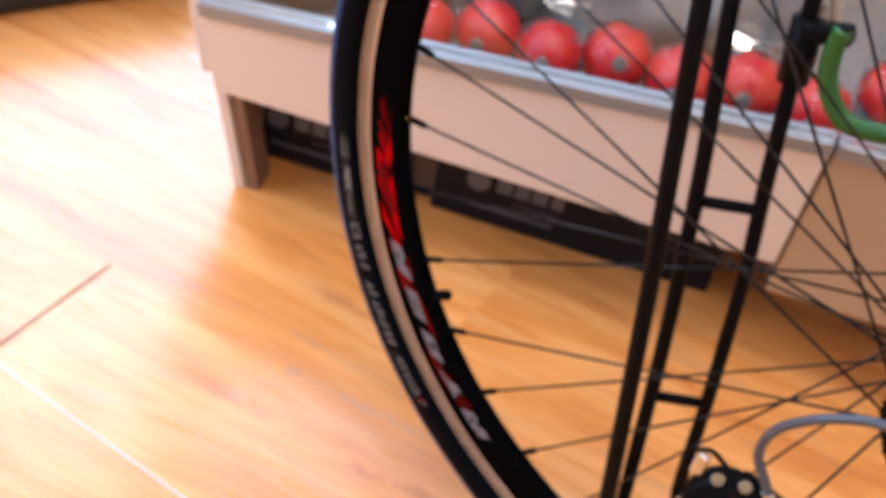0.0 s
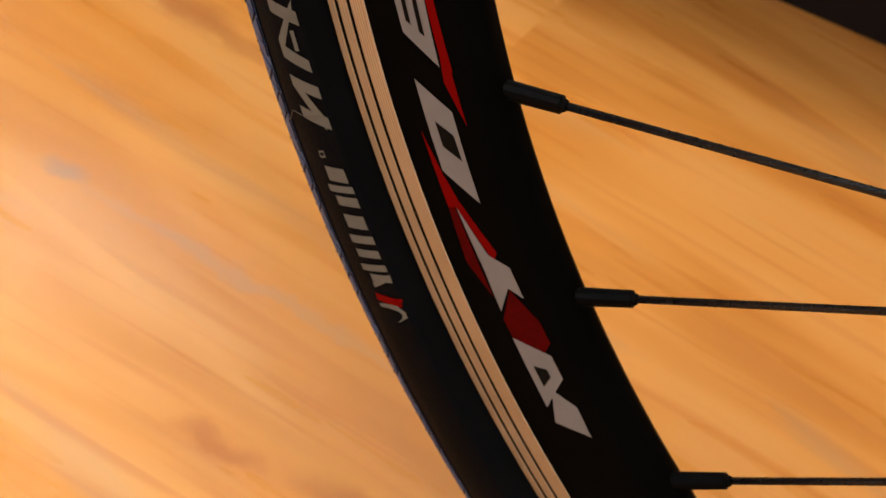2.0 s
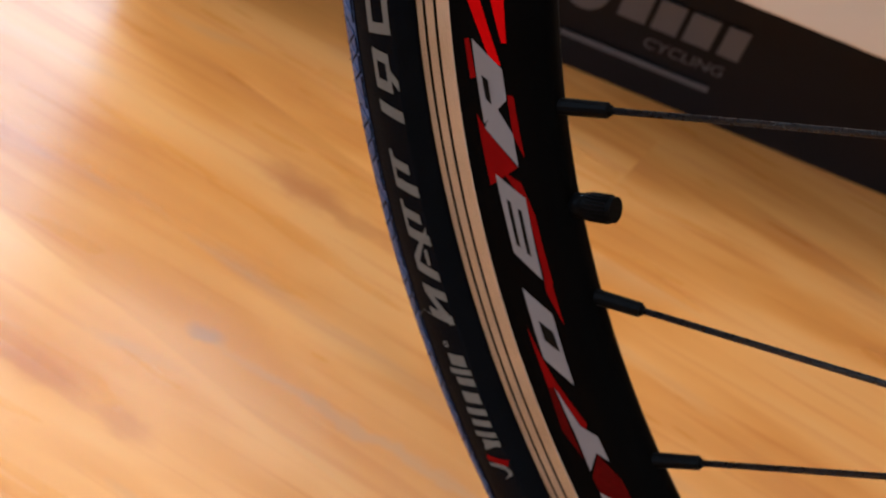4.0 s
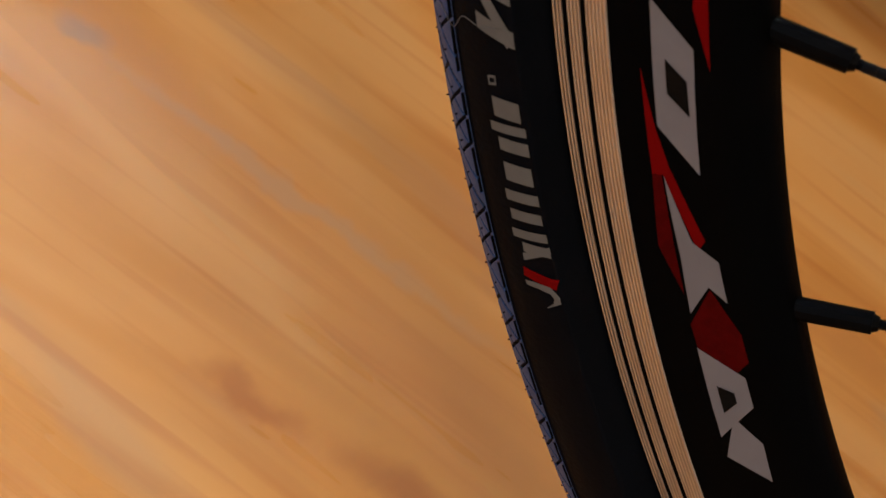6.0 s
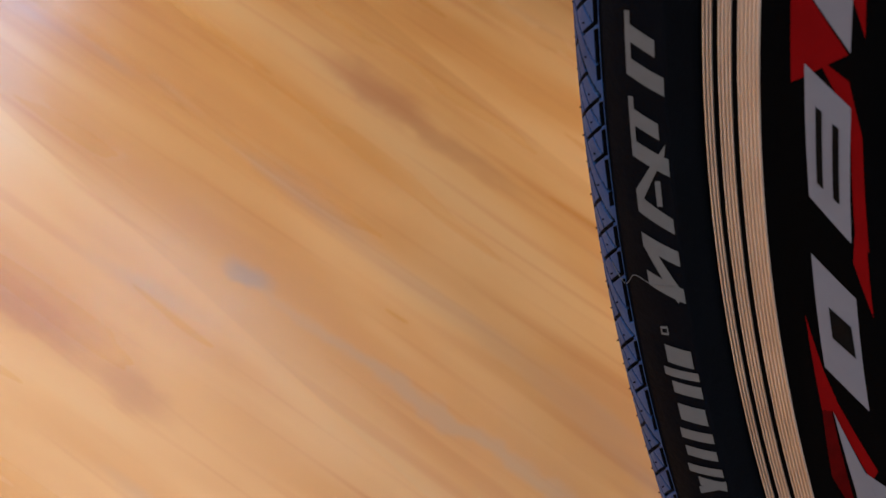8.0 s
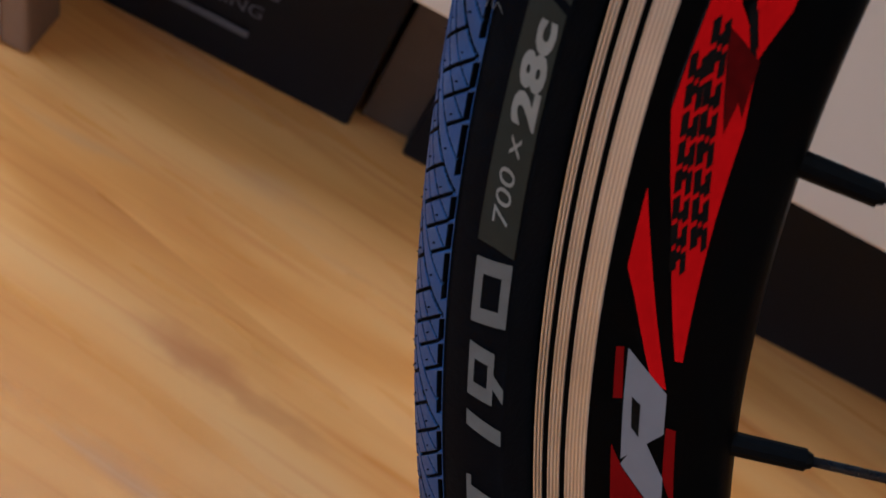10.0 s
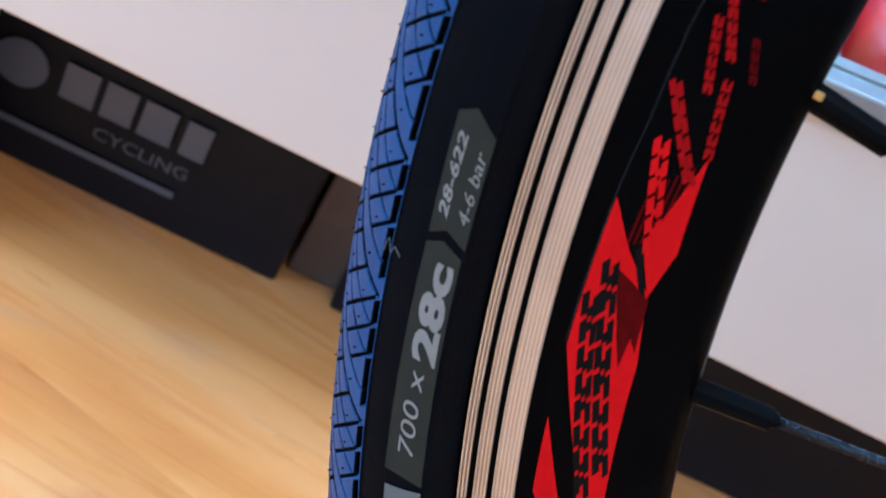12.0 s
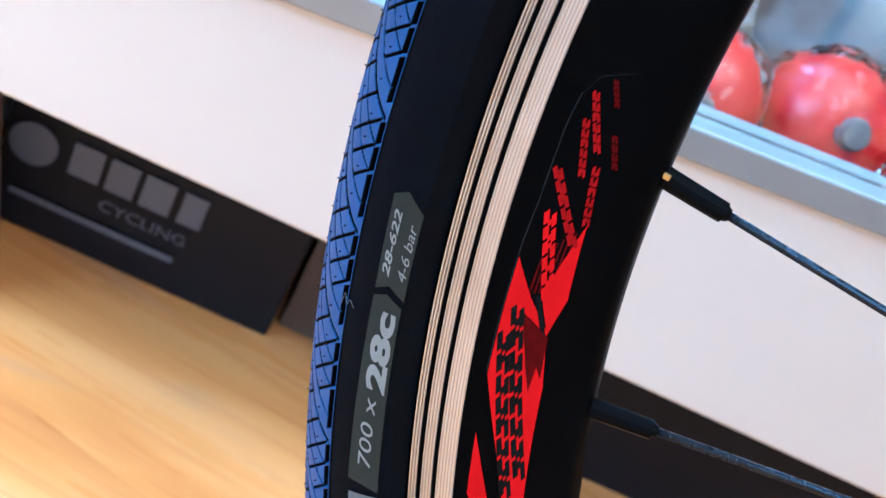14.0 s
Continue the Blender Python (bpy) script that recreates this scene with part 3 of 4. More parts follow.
def tyre():
    fine = np.arange(-58, 6.01, 0.027)
    rest = np.linspace(6, 302, 285)[1:-1]
    th = np.concatenate((fine, rest))
    ph = np.concatenate((np.linspace(-128, 26, 70), np.arange(28, 76, 0.42), np.linspace(76.5, 128, 48)))
    T, P = np.meshgrid(np.radians(th), np.radians(ph), indexing="ij")
    u, v = T * RC * 1000, P * TA * 1000
    depth = tread_depth(u, v) * (T < radians(6.01)) / 1000
    r = RC + (TA - depth) * np.cos(P)
    y = -(TA - depth) * np.sin(P)
    low = np.array([[tyre_y(q) for q in RC + TA * np.cos(np.radians(ph))]])
    y = np.where(r < BEAD, -np.sign(P) * low, y)
    verts = np.stack((-r * np.cos(T), y, HUB + r * np.sin(T)), -1).reshape(-1, 3)
    n, m = len(th), len(ph)
    i, j = np.meshgrid(np.arange(n), np.arange(m - 1), indexing="ij")
    a, b = i * m + j, ((i + 1) % n) * m + j
    faces = np.stack((a, a + 1, b + 1, b), -1).reshape(-1, 4)
    me = bpy.data.meshes.new("tyre")
    me.vertices.add(len(verts))
    me.vertices.foreach_set("co", verts.ravel())
    me.loops.add(faces.size)
    me.loops.foreach_set("vertex_index", faces.ravel())
    me.polygons.add(len(faces))
    me.polygons.foreach_set("loop_start", np.arange(0, faces.size, 4))
    me.update(calc_edges=True)
    me.validate()
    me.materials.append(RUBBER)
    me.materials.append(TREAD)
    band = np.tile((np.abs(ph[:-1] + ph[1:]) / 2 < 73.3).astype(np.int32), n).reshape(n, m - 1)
    # grooves and pockets take the black rubber: their shade is put into the colour
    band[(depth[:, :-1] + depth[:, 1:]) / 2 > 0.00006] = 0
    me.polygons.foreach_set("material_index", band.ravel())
    return link("tyre", me, RUBBER, bike, "black road tyre with fine block tread", True)


TYRE = tyre()
# small moulding whiskers on the tread
rw = random.Random(11)
nubs = bmesh.new()
for lap in range(-25, 2):
    for pin in PINS:
        for high in (17.8, 12.4, 6.5, -6.5):
            deg = math.degrees((lap * LAP + pin - 56.85 - 0.67 * (17.8 - abs(high))) / (RC * 1000)) + rw.uniform(-0.05, 0.05)
            if not -57 < deg < 5.5:
                continue
            phi = high / (TA * 1000)
            p = Vector(polar(deg, RC + TA * math.cos(phi), -TA * math.sin(phi)))
            out = (p - Vector(polar(deg, RC, 0))).normalized()
            tall = rw.uniform(0.0002, 0.00045)
            g = bmesh.ops.create_cone(nubs, cap_ends=True, segments=6, radius1=0.00018, radius2=0.00011, depth=tall)["verts"]
            bmesh.ops.transform(nubs, matrix=Matrix.Translation(p + out * tall * 0.45) @ out.to_track_quat("Z", "Y").to_matrix().to_4x4(), verts=g)
tagged(part("moulding_nubs", nubs, RUBBER, TYRE), kind="stuff")


def lathe(name, profile, mat, parent, label="", seg=360, closed=True):
    verts, faces = [], []
    m = len(profile)
    for i in range(seg):
        for r, y in profile:
            verts.append(polar(i * 360 / seg, r, y))
    for i in range(seg):
        for j in range(m if closed else m - 1):
            a, b = i * m + j, i * m + (j + 1) % m
            c, d = ((i + 1) % seg) * m + (j + 1) % m, ((i + 1) % seg) * m + j
            faces.append((a, d, c, b))
    ob = link(name, mesh(name, verts, faces), mat, parent, label)
    ob.data.polygons.foreach_set("use_smooth", [True] * len(ob.data.polygons))
    return ob


def rim_y(r):
    """Half width of the rim at radius r, below the brake track."""
    return 0.0101 - max(0.0, 0.3057 - r) * 0.19


side = [(0.3166, 0.0101), (0.3160, 0.01035), (0.3060, 0.01035), (0.3056, 0.0101), (0.3035, rim_y(0.3035)), (0.2980, rim_y(0.2980)), (0.2920, rim_y(0.2920)), (0.2880, 0.0063),
        (0.2857, 0.0042), (0.2845, 0.0020)]
RIM = lathe("rim", [(r, -y) for r, y in side] + [(r, y) for r, y in side[::-1]] + [(0.3115, 0.0085), (0.3115, -0.0085)], RIM_BLACK, bike, "black deep-section aluminium rim")
sharp = RIM.modifiers.new("edges", "EDGE_SPLIT")
sharp.split_angle = radians(40)
for face in (-1, 1):
    for lo, hi in ((0.3141, 0.3158), (0.3109, 0.3132), (0.3063, 0.3100)):
        t = lathe("brake_track", [(lo, face * 0.01036), (lo + 0.0001, face * 0.01055), (hi - 0.0001, face * 0.01055), (hi, face * 0.01036)], BRAKE, RIM,
                  "bare ring-turned aluminium braking strip", 360, False)
        t.data.polygons.foreach_set("use_smooth", [False] * len(t.data.polygons))
        if face > 0:
            t.data.flip_normals()


def decal(name, quads, mat, parent, skin, lift=0.00018, label="", nu=8, nv=3):
    """Quads of corners (degrees, radius in mm) laid on the skin, which gives y for a radius."""
    verts, faces = [], []
    for q in quads:
        base = len(verts)
        a, b, c, d = [np.array(p, float) for p in q]
        for i in range(nu + 1):
            s = i / nu
            for j in range(nv + 1):
                t = j / nv
                deg, r = (a * (1 - s) + b * s) * (1 - t) + (d * (1 - s) + c * s) * t
                verts.append(print_at(deg, r, skin, lift))
        for i in range(nu):
            for j in range(nv):
                k = base + i * (nv + 1) + j
                faces.append((k, k + 1, k + nv + 2, k + nv + 1))
    return link(name, mesh(name, verts, faces), mat, parent, label, True)


def slab(d0, d1, r0, r1, slant=0.0):
    """A bar from d0 to d1 degrees between radii r0 and r1; its inner side is shifted by slant degrees."""
    return ((d0, r1), (d1, r1), (d1 + slant, r0), (d0 + slant, r0))


# large brand shapes on the rim: slanted pale blocks with dark slots over red flashes
BLOCKS = (
    ("pale grey slanted brand block", [((-46.4, 299.4), (-47.6, 292.4), (-48.8, 292.3), (-50.0, 299.4)), ((-49.2, 296.2), (-50.3, 292.4), (-51.9, 292.8), (-50.8, 299.4))],
     [((-47.9, 297.6), (-48.2, 294.9), (-48.6, 294.9), (-49.0, 297.6))]),
    ("pale grey wedge of the brand", [((-40.1, 299.8), (-42.45, 296.7), (-42.9, 297.4), (-43.1, 299.0)), ((-42.45, 296.7), (-43.17, 292.95), (-44.7, 292.7), (-44.1, 295.3)),
                                      ((-42.45, 296.7), (-44.1, 295.3), (-45.1, 299.2), (-43.1, 299.0))], []),
    ("pale grey slanted brand block", [((-34.45, 299.8), (-36.0, 293.6), (-40.1, 294.0), (-38.45, 299.9))], [((-36.3, 297.9), (-37.0, 294.8), (-38.15, 294.7), (-37.4, 297.9))]),
    ("pale grey slanted brand block", [((-28.4, 299.9), (-29.7, 293.2), (-34.1, 293.6), (-32.55, 299.5))],
     [((-29.7, 298.2), (-29.85, 297.3), (-32.3, 297.3), (-32.1, 298.2)), ((-30.2, 295.8), (-30.35, 294.9), (-32.8, 295.0), (-32.6, 295.9))]),
    ("pale grey slanted brand block", [((-21.8, 301.3), (-23.2, 294.4), (-24.7, 294.1), (-25.9, 300.6)), ((-24.9, 297.3), (-26.4, 293.6), (-28.05, 293.5), (-26.1, 300.6))],
     [((-23.5, 299.7), (-23.75, 298.2), (-24.95, 298.0), (-24.65, 299.3))]),
)
for label, blocks, slots in BLOCKS:
    decal("brand_block", blocks, WHITE_INK, RIM, rim_y, 0.00018, label)
    if slots:
        decal("brand_slot", slots, BLACK_INK, RIM, rim_y, 0.00028)
for ink, quads in (
        (FLASH_RED, [((-36.6, 301.8), (-38.6, 300.2), (-40.0, 300.0), (-40.1, 301.6)), ((-38.6, 300.2), (-39.7, 298.9), (-40.1, 300.0), (-40.1, 301.0)), ((-39.7, 299.0), (-42.4, 294.6), (-42.8, 296.0), (-40.05, 300.0))]),
        (DARK_RED, [((-40.1, 301.6), (-40.1, 300.1), (-44.4, 299.6), (-42.6, 302.4))]),
        (FLASH_RED, [((-33.5, 292.9), (-34.1, 291.4), (-36.7, 291.3), (-34.75, 293.6))]),
        (DARK_RED, [((-45.5, 299.6), (-44.2, 295.2), (-45.9, 291.5), (-46.5, 299.3)), ((-46.5, 299.3), (-45.9, 291.5), (-47.0, 291.3), (-47.6, 294.6))]),
        (FLASH_RED, [((-21.85, 303.2), (-21.8, 302.0), (-23.65, 301.2), (-23.7, 302.7))]),
        (FLASH_RED, [((-24.45, 293.9), (-24.5, 292.3), (-27.6, 291.6), (-26.45, 293.7))]),
        (FLASH_RED, [((-25.4, 302.3), (-26.15, 300.5), (-28.8, 299.7), (-29.0, 301.8)), ((-26.15, 300.6), (-28.1, 293.8), (-28.5, 297.2), (-28.8, 299.8))]),
        (FLASH_RED, [((-28.2, 298.2), (-28.9, 293.6), (-30.6, 291.6), (-30.1, 293.3)), ((-30.1, 293.3), (-30.6, 291.6), (-34.4, 291.1), (-34.0, 293.0))])):
    decal("red_flash", quads, ink, RIM, rim_y, 0.0001, "red flash on the rim")
# long red blades higher up
decal("red_blade", [((-16.5, 303.3), (-19.1, 303.6), (-20.1, 301.6), (-18.4, 300.7)), ((-18.4, 300.7), (-20.1, 301.6), (-22.9, 297.0), (-23.05, 294.6))],
      RED_INK, RIM, rim_y, 0.00014, "long red blade on the rim", 8, 8)
decal("red_blade", [((-9.45, 302.4), (-10.8, 298.5), (-14.1, 298.5), (-14.1, 303.0)), ((-10.8, 298.5), (-11.9, 294.2), (-14.1, 292.7), (-14.1, 298.5)), ((-14.1, 303.0), (-14.1, 292.7), (-17.4, 292.8), (-17.4, 298.7)),
                    ((-17.4, 298.7), (-17.4, 292.8), (-21.95, 292.8), (-21.95, 294.0)), ((-10.6, 296.8), (-12.0, 294.1), (-10.5, 292.2), (-7.6, 292.9))],
      RED_INK, RIM, rim_y, 0.00014, "broad red zigzag on the rim", 8, 8)
for k in range(7):
    f = k / 6
    decal("fade_stripe", [((-10.7 + 0.4 * f, 299.2 - 5.0 * f), (-10.66 + 0.4 * f, 298.75 - 5.0 * f), (-8.9 + 1.1 * f, 298.3 - 5.2 * f), (-8.9 + 1.1 * f, 298.6 - 5.2 * f))],
          DARK_RED, RIM, rim_y, 0.00012, "fading dark red stripe", 4, 2)
decal("dark_wedge", [((-10.75, 297.7), (-10.5, 296.8), (-12.1, 294.3), (-11.9, 295.5))], BLACK_INK, RIM, rim_y, 0.0002)
decal("dark_wedge", [((-11.4, 299.2), (-11.65, 297.0), (-13.3, 294.6), (-14.4, 295.2)), ((-11.65, 297.0), (-12.1, 293.8), (-13.8, 293.5), (-13.3, 294.8))], DARK_RED, RIM, rim_y, 0.0002, "dark halftone wedge")
decal("dark_wedge", [((-11.2, 299.3), (-11.35, 299.0), (-14.6, 294.9), (-13.4, 296.6))], BLACK_INK, RIM, rim_y, 0.0002)
# rows of small brand marks, climbing towards the brake track
for d0, r0, d1, r1, n, h, ink in ((-18.8, 295.2, -12.1, 300.6, 8, 2.2, BLACK_INK), (-17.9, 293.0, -11.0, 299.3, 8, 2.2, BLACK_INK), (-10.6, 294.6, -7.35, 298.6, 6, 2.0, RED_INK),
                                  (-8.4, 293.3, -5.85, 300.3, 6, 1.5, MID_RED), (-5.97, 296.0, -4.0, 298.7, 6, 1.1, MID_RED), (-5.0, 295.0, -3.05, 299.0, 6, 1.1, MID_RED),
                                  (-7.6, 292.5, -5.4, 294.2, 6, 1.2, MID_RED), (-5.35, 291.4, -4.2, 293.5, 4, 0.9, DARK_RED), (-3.35, 294.9, -2.5, 296.9, 5, 0.8, DARK_RED)):
    step, rise = (d1 - d0) / n, (r1 - r0) / n
    for k in range(n):
        d, r = d0 + step * k, r0 + rise * k
        quads = [((d + a * step, r + a * rise + lo * h), (d + b * step, r + b * rise + lo * h), (d + b * step - 0.1 * h, r + b * rise + hi * h), (d + a * step - 0.1 * h, r + a * rise + hi * h))
                 for a, b, lo, hi in ((0.0, 0.8, 0.0, 0.3), (0.0, 0.8, 0.62, 1.0), (0.0, 0.34, 0.3, 0.62) if k % 3 else (0.46, 0.8, 0.3, 0.62))]
        decal("brand_mark", quads, ink, RIM, rim_y, 0.00024, "", 1, 1)
LINE = ((-14.0, 303.3), (-9.1, 302.6), (-7.2, 302.0), (-4.5, 302.0), (-3.4, 301.5), (-2.65, 299.6), (-2.05, 294.0))
decal("decal_outline", [(a, b, (b[0] + 0.02, b[1] - 0.1), (a[0] + 0.02, a[1] - 0.1)) for a, b in zip(LINE, LINE[1:])], LINE_INK, RIM, rim_y, 0.00016, "thin grey edge line of the decal")


# print on the tyre
def frame_of(d0, d1, r0, r1, slant, stroke, deep):
    """A slanted block with an open slot: four strokes round it."""
    return [slab(d0, d0 + stroke, r0, r1, slant), slab(d1 - stroke, d1, r0, r1, slant),
            slab(d0 + stroke, d1 - stroke, r1 - deep, r1, slant * deep / (r1 - r0)), ((d0 + stroke + slant * 0.8, r0 + deep), (d1 - stroke + slant * 0.8, r0 + deep), (d1 - stroke + slant, r0), (d0 + stroke + slant, r0))]


S = -0.62
for quads in ([slab(-34.05, -33.55, 319.0, 324.9, S), slab(-35.3, -34.8, 319.0, 324.9, S), ((-34.0, 324.9), (-33.7, 324.0), (-35.6, 319.0), (-35.9, 320.2))],
              [((-31.1, 319.6), (-30.75, 319.3), (-32.2, 324.9), (-32.9, 324.9)), ((-32.9, 324.9), (-32.3, 324.9), (-33.1, 319.2), (-33.6, 319.2)), slab(-32.7, -31.9, 320.6, 321.5, 0)],
              [slab(-31.15, -29.35, 324.0, 324.9), slab(-31.15, -30.6, 319.0, 324.9, S), slab(-30.2, -29.7, 320.2, 324.2, S * 0.7)],
              [slab(-28.7, -26.9, 324.0, 324.9), slab(-28.7, -28.15, 319.0, 324.9, S), slab(-27.75, -27.25, 320.2, 324.2, S * 0.7)],
              [slab(-25.1, -24.55, 319.0, 324.9, S)],
              frame_of(-24.0, -22.2, 320.6, 324.9, -0.3, 0.5, 1.0) + [slab(-23.6, -23.1, 318.9, 321.0, -0.6)],
              frame_of(-21.55, -19.45, 319.3, 325.1, -0.08, 0.5, 1.4)):
    decal("brand_bar", quads, GREY_INK, TYRE, tyre_y, 0.00028, "pale grey printed bar of the brand", 6, 6)
# maker's mark: small slanted blocks, a ring, a red flash and a hook
for d, r0, r1, wide in ((-37.32, 319.6, 324.0, 0.62), (-38.1, 319.1, 325.0, 0.3), (-38.6, 319.1, 324.0, 0.42), (-39.4, 319.3, 323.9, 0.6), (-40.3, 319.0, 324.6, 0.36),
                        (-40.95, 319.1, 324.4, 0.36), (-41.62, 318.9, 324.9, 0.3), (-42.1, 318.9, 323.5, 0.34)):
    decal("maker_bar", [slab(d - wide, d, r0, r1, -0.25)], GREY_INK, TYRE, tyre_y, 0.00028, "pale grey printed bar of the maker", 3, 6)
decal("maker_bar", [((-42.75, 323.9), (-42.5, 323.9), (-42.3, 318.8), (-42.55, 318.8))], GREY_INK, TYRE, tyre_y, 0.00028, "pale grey printed bar of the maker", 3, 6)
decal("maker_bar", frame_of(-37.0, -36.7, 322.8, 324.2, 0, 0.08, 0.25), GREY_INK, TYRE, tyre_y, 0.00028, "tiny grey printed ring", 2, 2)
decal("maker_flash", [((-42.98, 324.4), (-43.3, 324.7), (-43.83, 319.3), (-43.5, 318.6))], FLASH_RED, TYRE, tyre_y, 0.00028, "red printed flash", 3, 6)
HOOK = (((-43.47, 324.7), (-43.63, 324.6)), ((-43.52, 322.8), (-43.76, 322.4)), ((-43.71, 320.2), (-43.95, 320.5)), ((-44.08, 319.0), (-44.14, 320.0)), ((-44.33, 319.1), (-44.3, 320.4)), ((-44.46, 321.6), (-44.43, 321.7)))
decal("maker_hook", [(a[0], b[0], b[1], a[1]) for a, b in zip(HOOK, HOOK[1:])], GREY_INK, TYRE, tyre_y, 0.00028, "grey printed hook", 3, 4)
decal("size_patch", [((-18.95, 325.4), (-11.95, 324.65), (-11.8, 322.2), (-19.1, 322.4)), ((-19.1, 322.4), (-11.8, 322.2), (-12.2, 319.2), (-19.35, 319.3))], PATCH_INK, TYRE, tyre_y, 0.0002, "dark grey-green arrow-ended patch", 10, 6)
decal("size_patch", [((-11.7, 324.65), (-8.38, 324.9), (-8.16, 322.4), (-11.5, 322.1)), ((-11.5, 322.1), (-8.16, 322.4), (-8.8, 318.95), (-11.95, 319.0))], PATCH_INK, TYRE, tyre_y, 0.0002, "dark grey-green arrow-ended patch", 10, 6)


def tyre_text(body, d0, d1, r0, r1, bold=0.0):
    me = flat_text(body, 1.0, bold=bold)
    bm = bmesh.new()
    bm.from_mesh(me)
    bpy.data.meshes.remove(me)
    bmesh.ops.triangulate(bm, faces=bm.faces[:])
    bmesh.ops.subdivide_edges(bm, edges=bm.edges[:], cuts=2, use_grid_fill=True)
    xs, ys = [v.co.x for v in bm.verts], [v.co.y for v in bm.verts]
    x0, x1, y0, y1 = min(xs), max(xs), min(ys), max(ys)
    for v in bm.verts:
        deg = d0 + (d1 - d0) * (v.co.x - x0) / (x1 - x0) + 0.18 * (v.co.y - y0) / (y1 - y0)
        v.co = print_at(deg, r0 + (r1 - r0) * (v.co.y - y0) / (y1 - y0), tyre_y, 0.00034)
    part("size_print", bm, SIZE_INK, TYRE, "pale grey size print")


tyre_text("700 x", -18.45, -15.75, 321.0, 323.5)
tyre_text("28c", -15.5, -12.5, 319.7, 323.6, 0.045)
tyre_text("28-622", -11.2, -8.92, 322.5, 324.0, 0.022)
tyre_text("4-6 bar", -11.3, -9.3, 319.4, 321.0)


def skin_point(deg, r):
    return print_at(deg, r, tyre_y, 0.0004)


# loose mould threads lying across the tyre: a long one and a short curl
tube("loose_thread", [skin_point(-34.9, 333.0), skin_point(-35.45, 330.2), skin_point(-35.05, 327.6), skin_point(-35.25, 324.6), skin_point(-35.3, 320.5)],
     0.00007, GREY_INK, TYRE, "fine pale loose rubber thread", 5, 5)
tube("loose_thread", [skin_point(-12.75, 331.2), skin_point(-12.35, 330.6), skin_point(-12.7, 329.9), skin_point(-12.5, 329.3), skin_point(-12.7, 328.2)],
     0.00008, GREY_INK, TYRE, "short pale curl of loose rubber thread", 5, 5)

# ---- spokes, nipples, valve, hub
SPOKES = 36
# hub ends of the spokes that lead down and forward; the rest fan out alike
LACED = ((0.0202, 0.011, 0.3000), (0.0367, 0.048, 0.2689), (0.0200, 0.048, 0.2709), (0.0201, 0.026, 0.2444), (-0.0179, 0.046, 0.3134), (-0.0188, 0.046, 0.3009),
         (-0.0270, 0.048, 0.2847), (-0.0255, -0.031, 0.3433))
AXLE = Vector((0.0615, 0, 0.3081))
for k in range(SPOKES):
    deg = -65.2 + 10.0 * k + (-0.1, -0.27, -0.29, -0.43, -0.14, 0.16, -0.18, -0.2)[k] if k < 8 else -65.2 + 10.0 * k
    a = Vector(polar(deg, 0.2856, 0.0))
    if k < 8:
        b = Vector(LACED[k])
        b = a + (b - a) * ((0.046 - a.x) / (b.x - a.x))
    else:
        turn = radians(deg + (-60 if k % 4 < 2 else 60))
        b = AXLE + Vector((-0.02 * math.cos(turn), 0.031 if k % 2 else -0.031, 0.02 * math.sin(turn)))
    d = (b - a).normalized()
    s = part("spoke", rod(a + d * 0.004, b, 0.00086, 8), SPOKE, bike, "", True)
    part("nipple", rod(a + d * 0.0005, a + d * 0.0128, 0.0021, 12, 0.00195), NIPPLE, s, "black spoke nipple")
    part("nipple_shoulder", rod(a + d * 0.0125, a + d * 0.0138, 0.0017, 10, 0.0012), NIPPLE, s)
    if k == 6:
        part("worn_spot", box((0.0016, 0.0008, 0.0012), Vector(polar(deg + 0.15, 0.2842, -0.0020)), 0.0003), GOLD, s, "worn brass spot on the nipple")

VALVE_DEG = -30.5
v0, v1 = Vector(polar(VALVE_DEG, 0.2858, 0)), Vector(polar(VALVE_DEG - 0.2, 0.2715, 0))
dv = (v1 - v0).normalized()
valve = part("valve", rod(v0, v0 + dv * 0.005, 0.0031, 16), NIPPLE, bike, "black rubber valve stem", True)
part("cap", rod(v0 + dv * 0.0045, v0 + dv * 0.0126, 0.0035, 20, 0.0032), NIPPLE, valve, "ribbed black plastic valve cap")
bm = bmesh.new()
for k in range(22):
    a = 2 * math.pi * k / 22
    g = bmesh.ops.create_cube(bm, size=1)["verts"]
    bmesh.ops.scale(bm, vec=(0.0004, 0.0004, 0.0056), verts=g)
    bmesh.ops.translate(bm, vec=(0.0034 * math.cos(a), 0.0034 * math.sin(a), 0), verts=g)
bmesh.ops.transform(bm, matrix=Matrix.Translation(v0 + dv * 0.0084) @ dv.to_track_quat("Z", "Y").to_matrix().to_4x4(), verts=bm.verts)
part("cap_ribs", bm, NIPPLE, valve)

AX, AZ = AXLE.x, AXLE.z
hub = part("hub", rod((AX, -0.034, AZ), (AX, 0.034, AZ), 0.016, 32), PAINT_BLACK, bike, "black hub shell", True)
for y in (-0.031, 0.031):
    part("flange", disc((AX, y, AZ), (0, 1, 0), 0.022, 0.003, 40, 0.0008), PAINT_BLACK, hub)
part("axle", rod((AX, -0.07, AZ), (AX, 0.07, AZ), 0.005, 16), STEEL, hub)
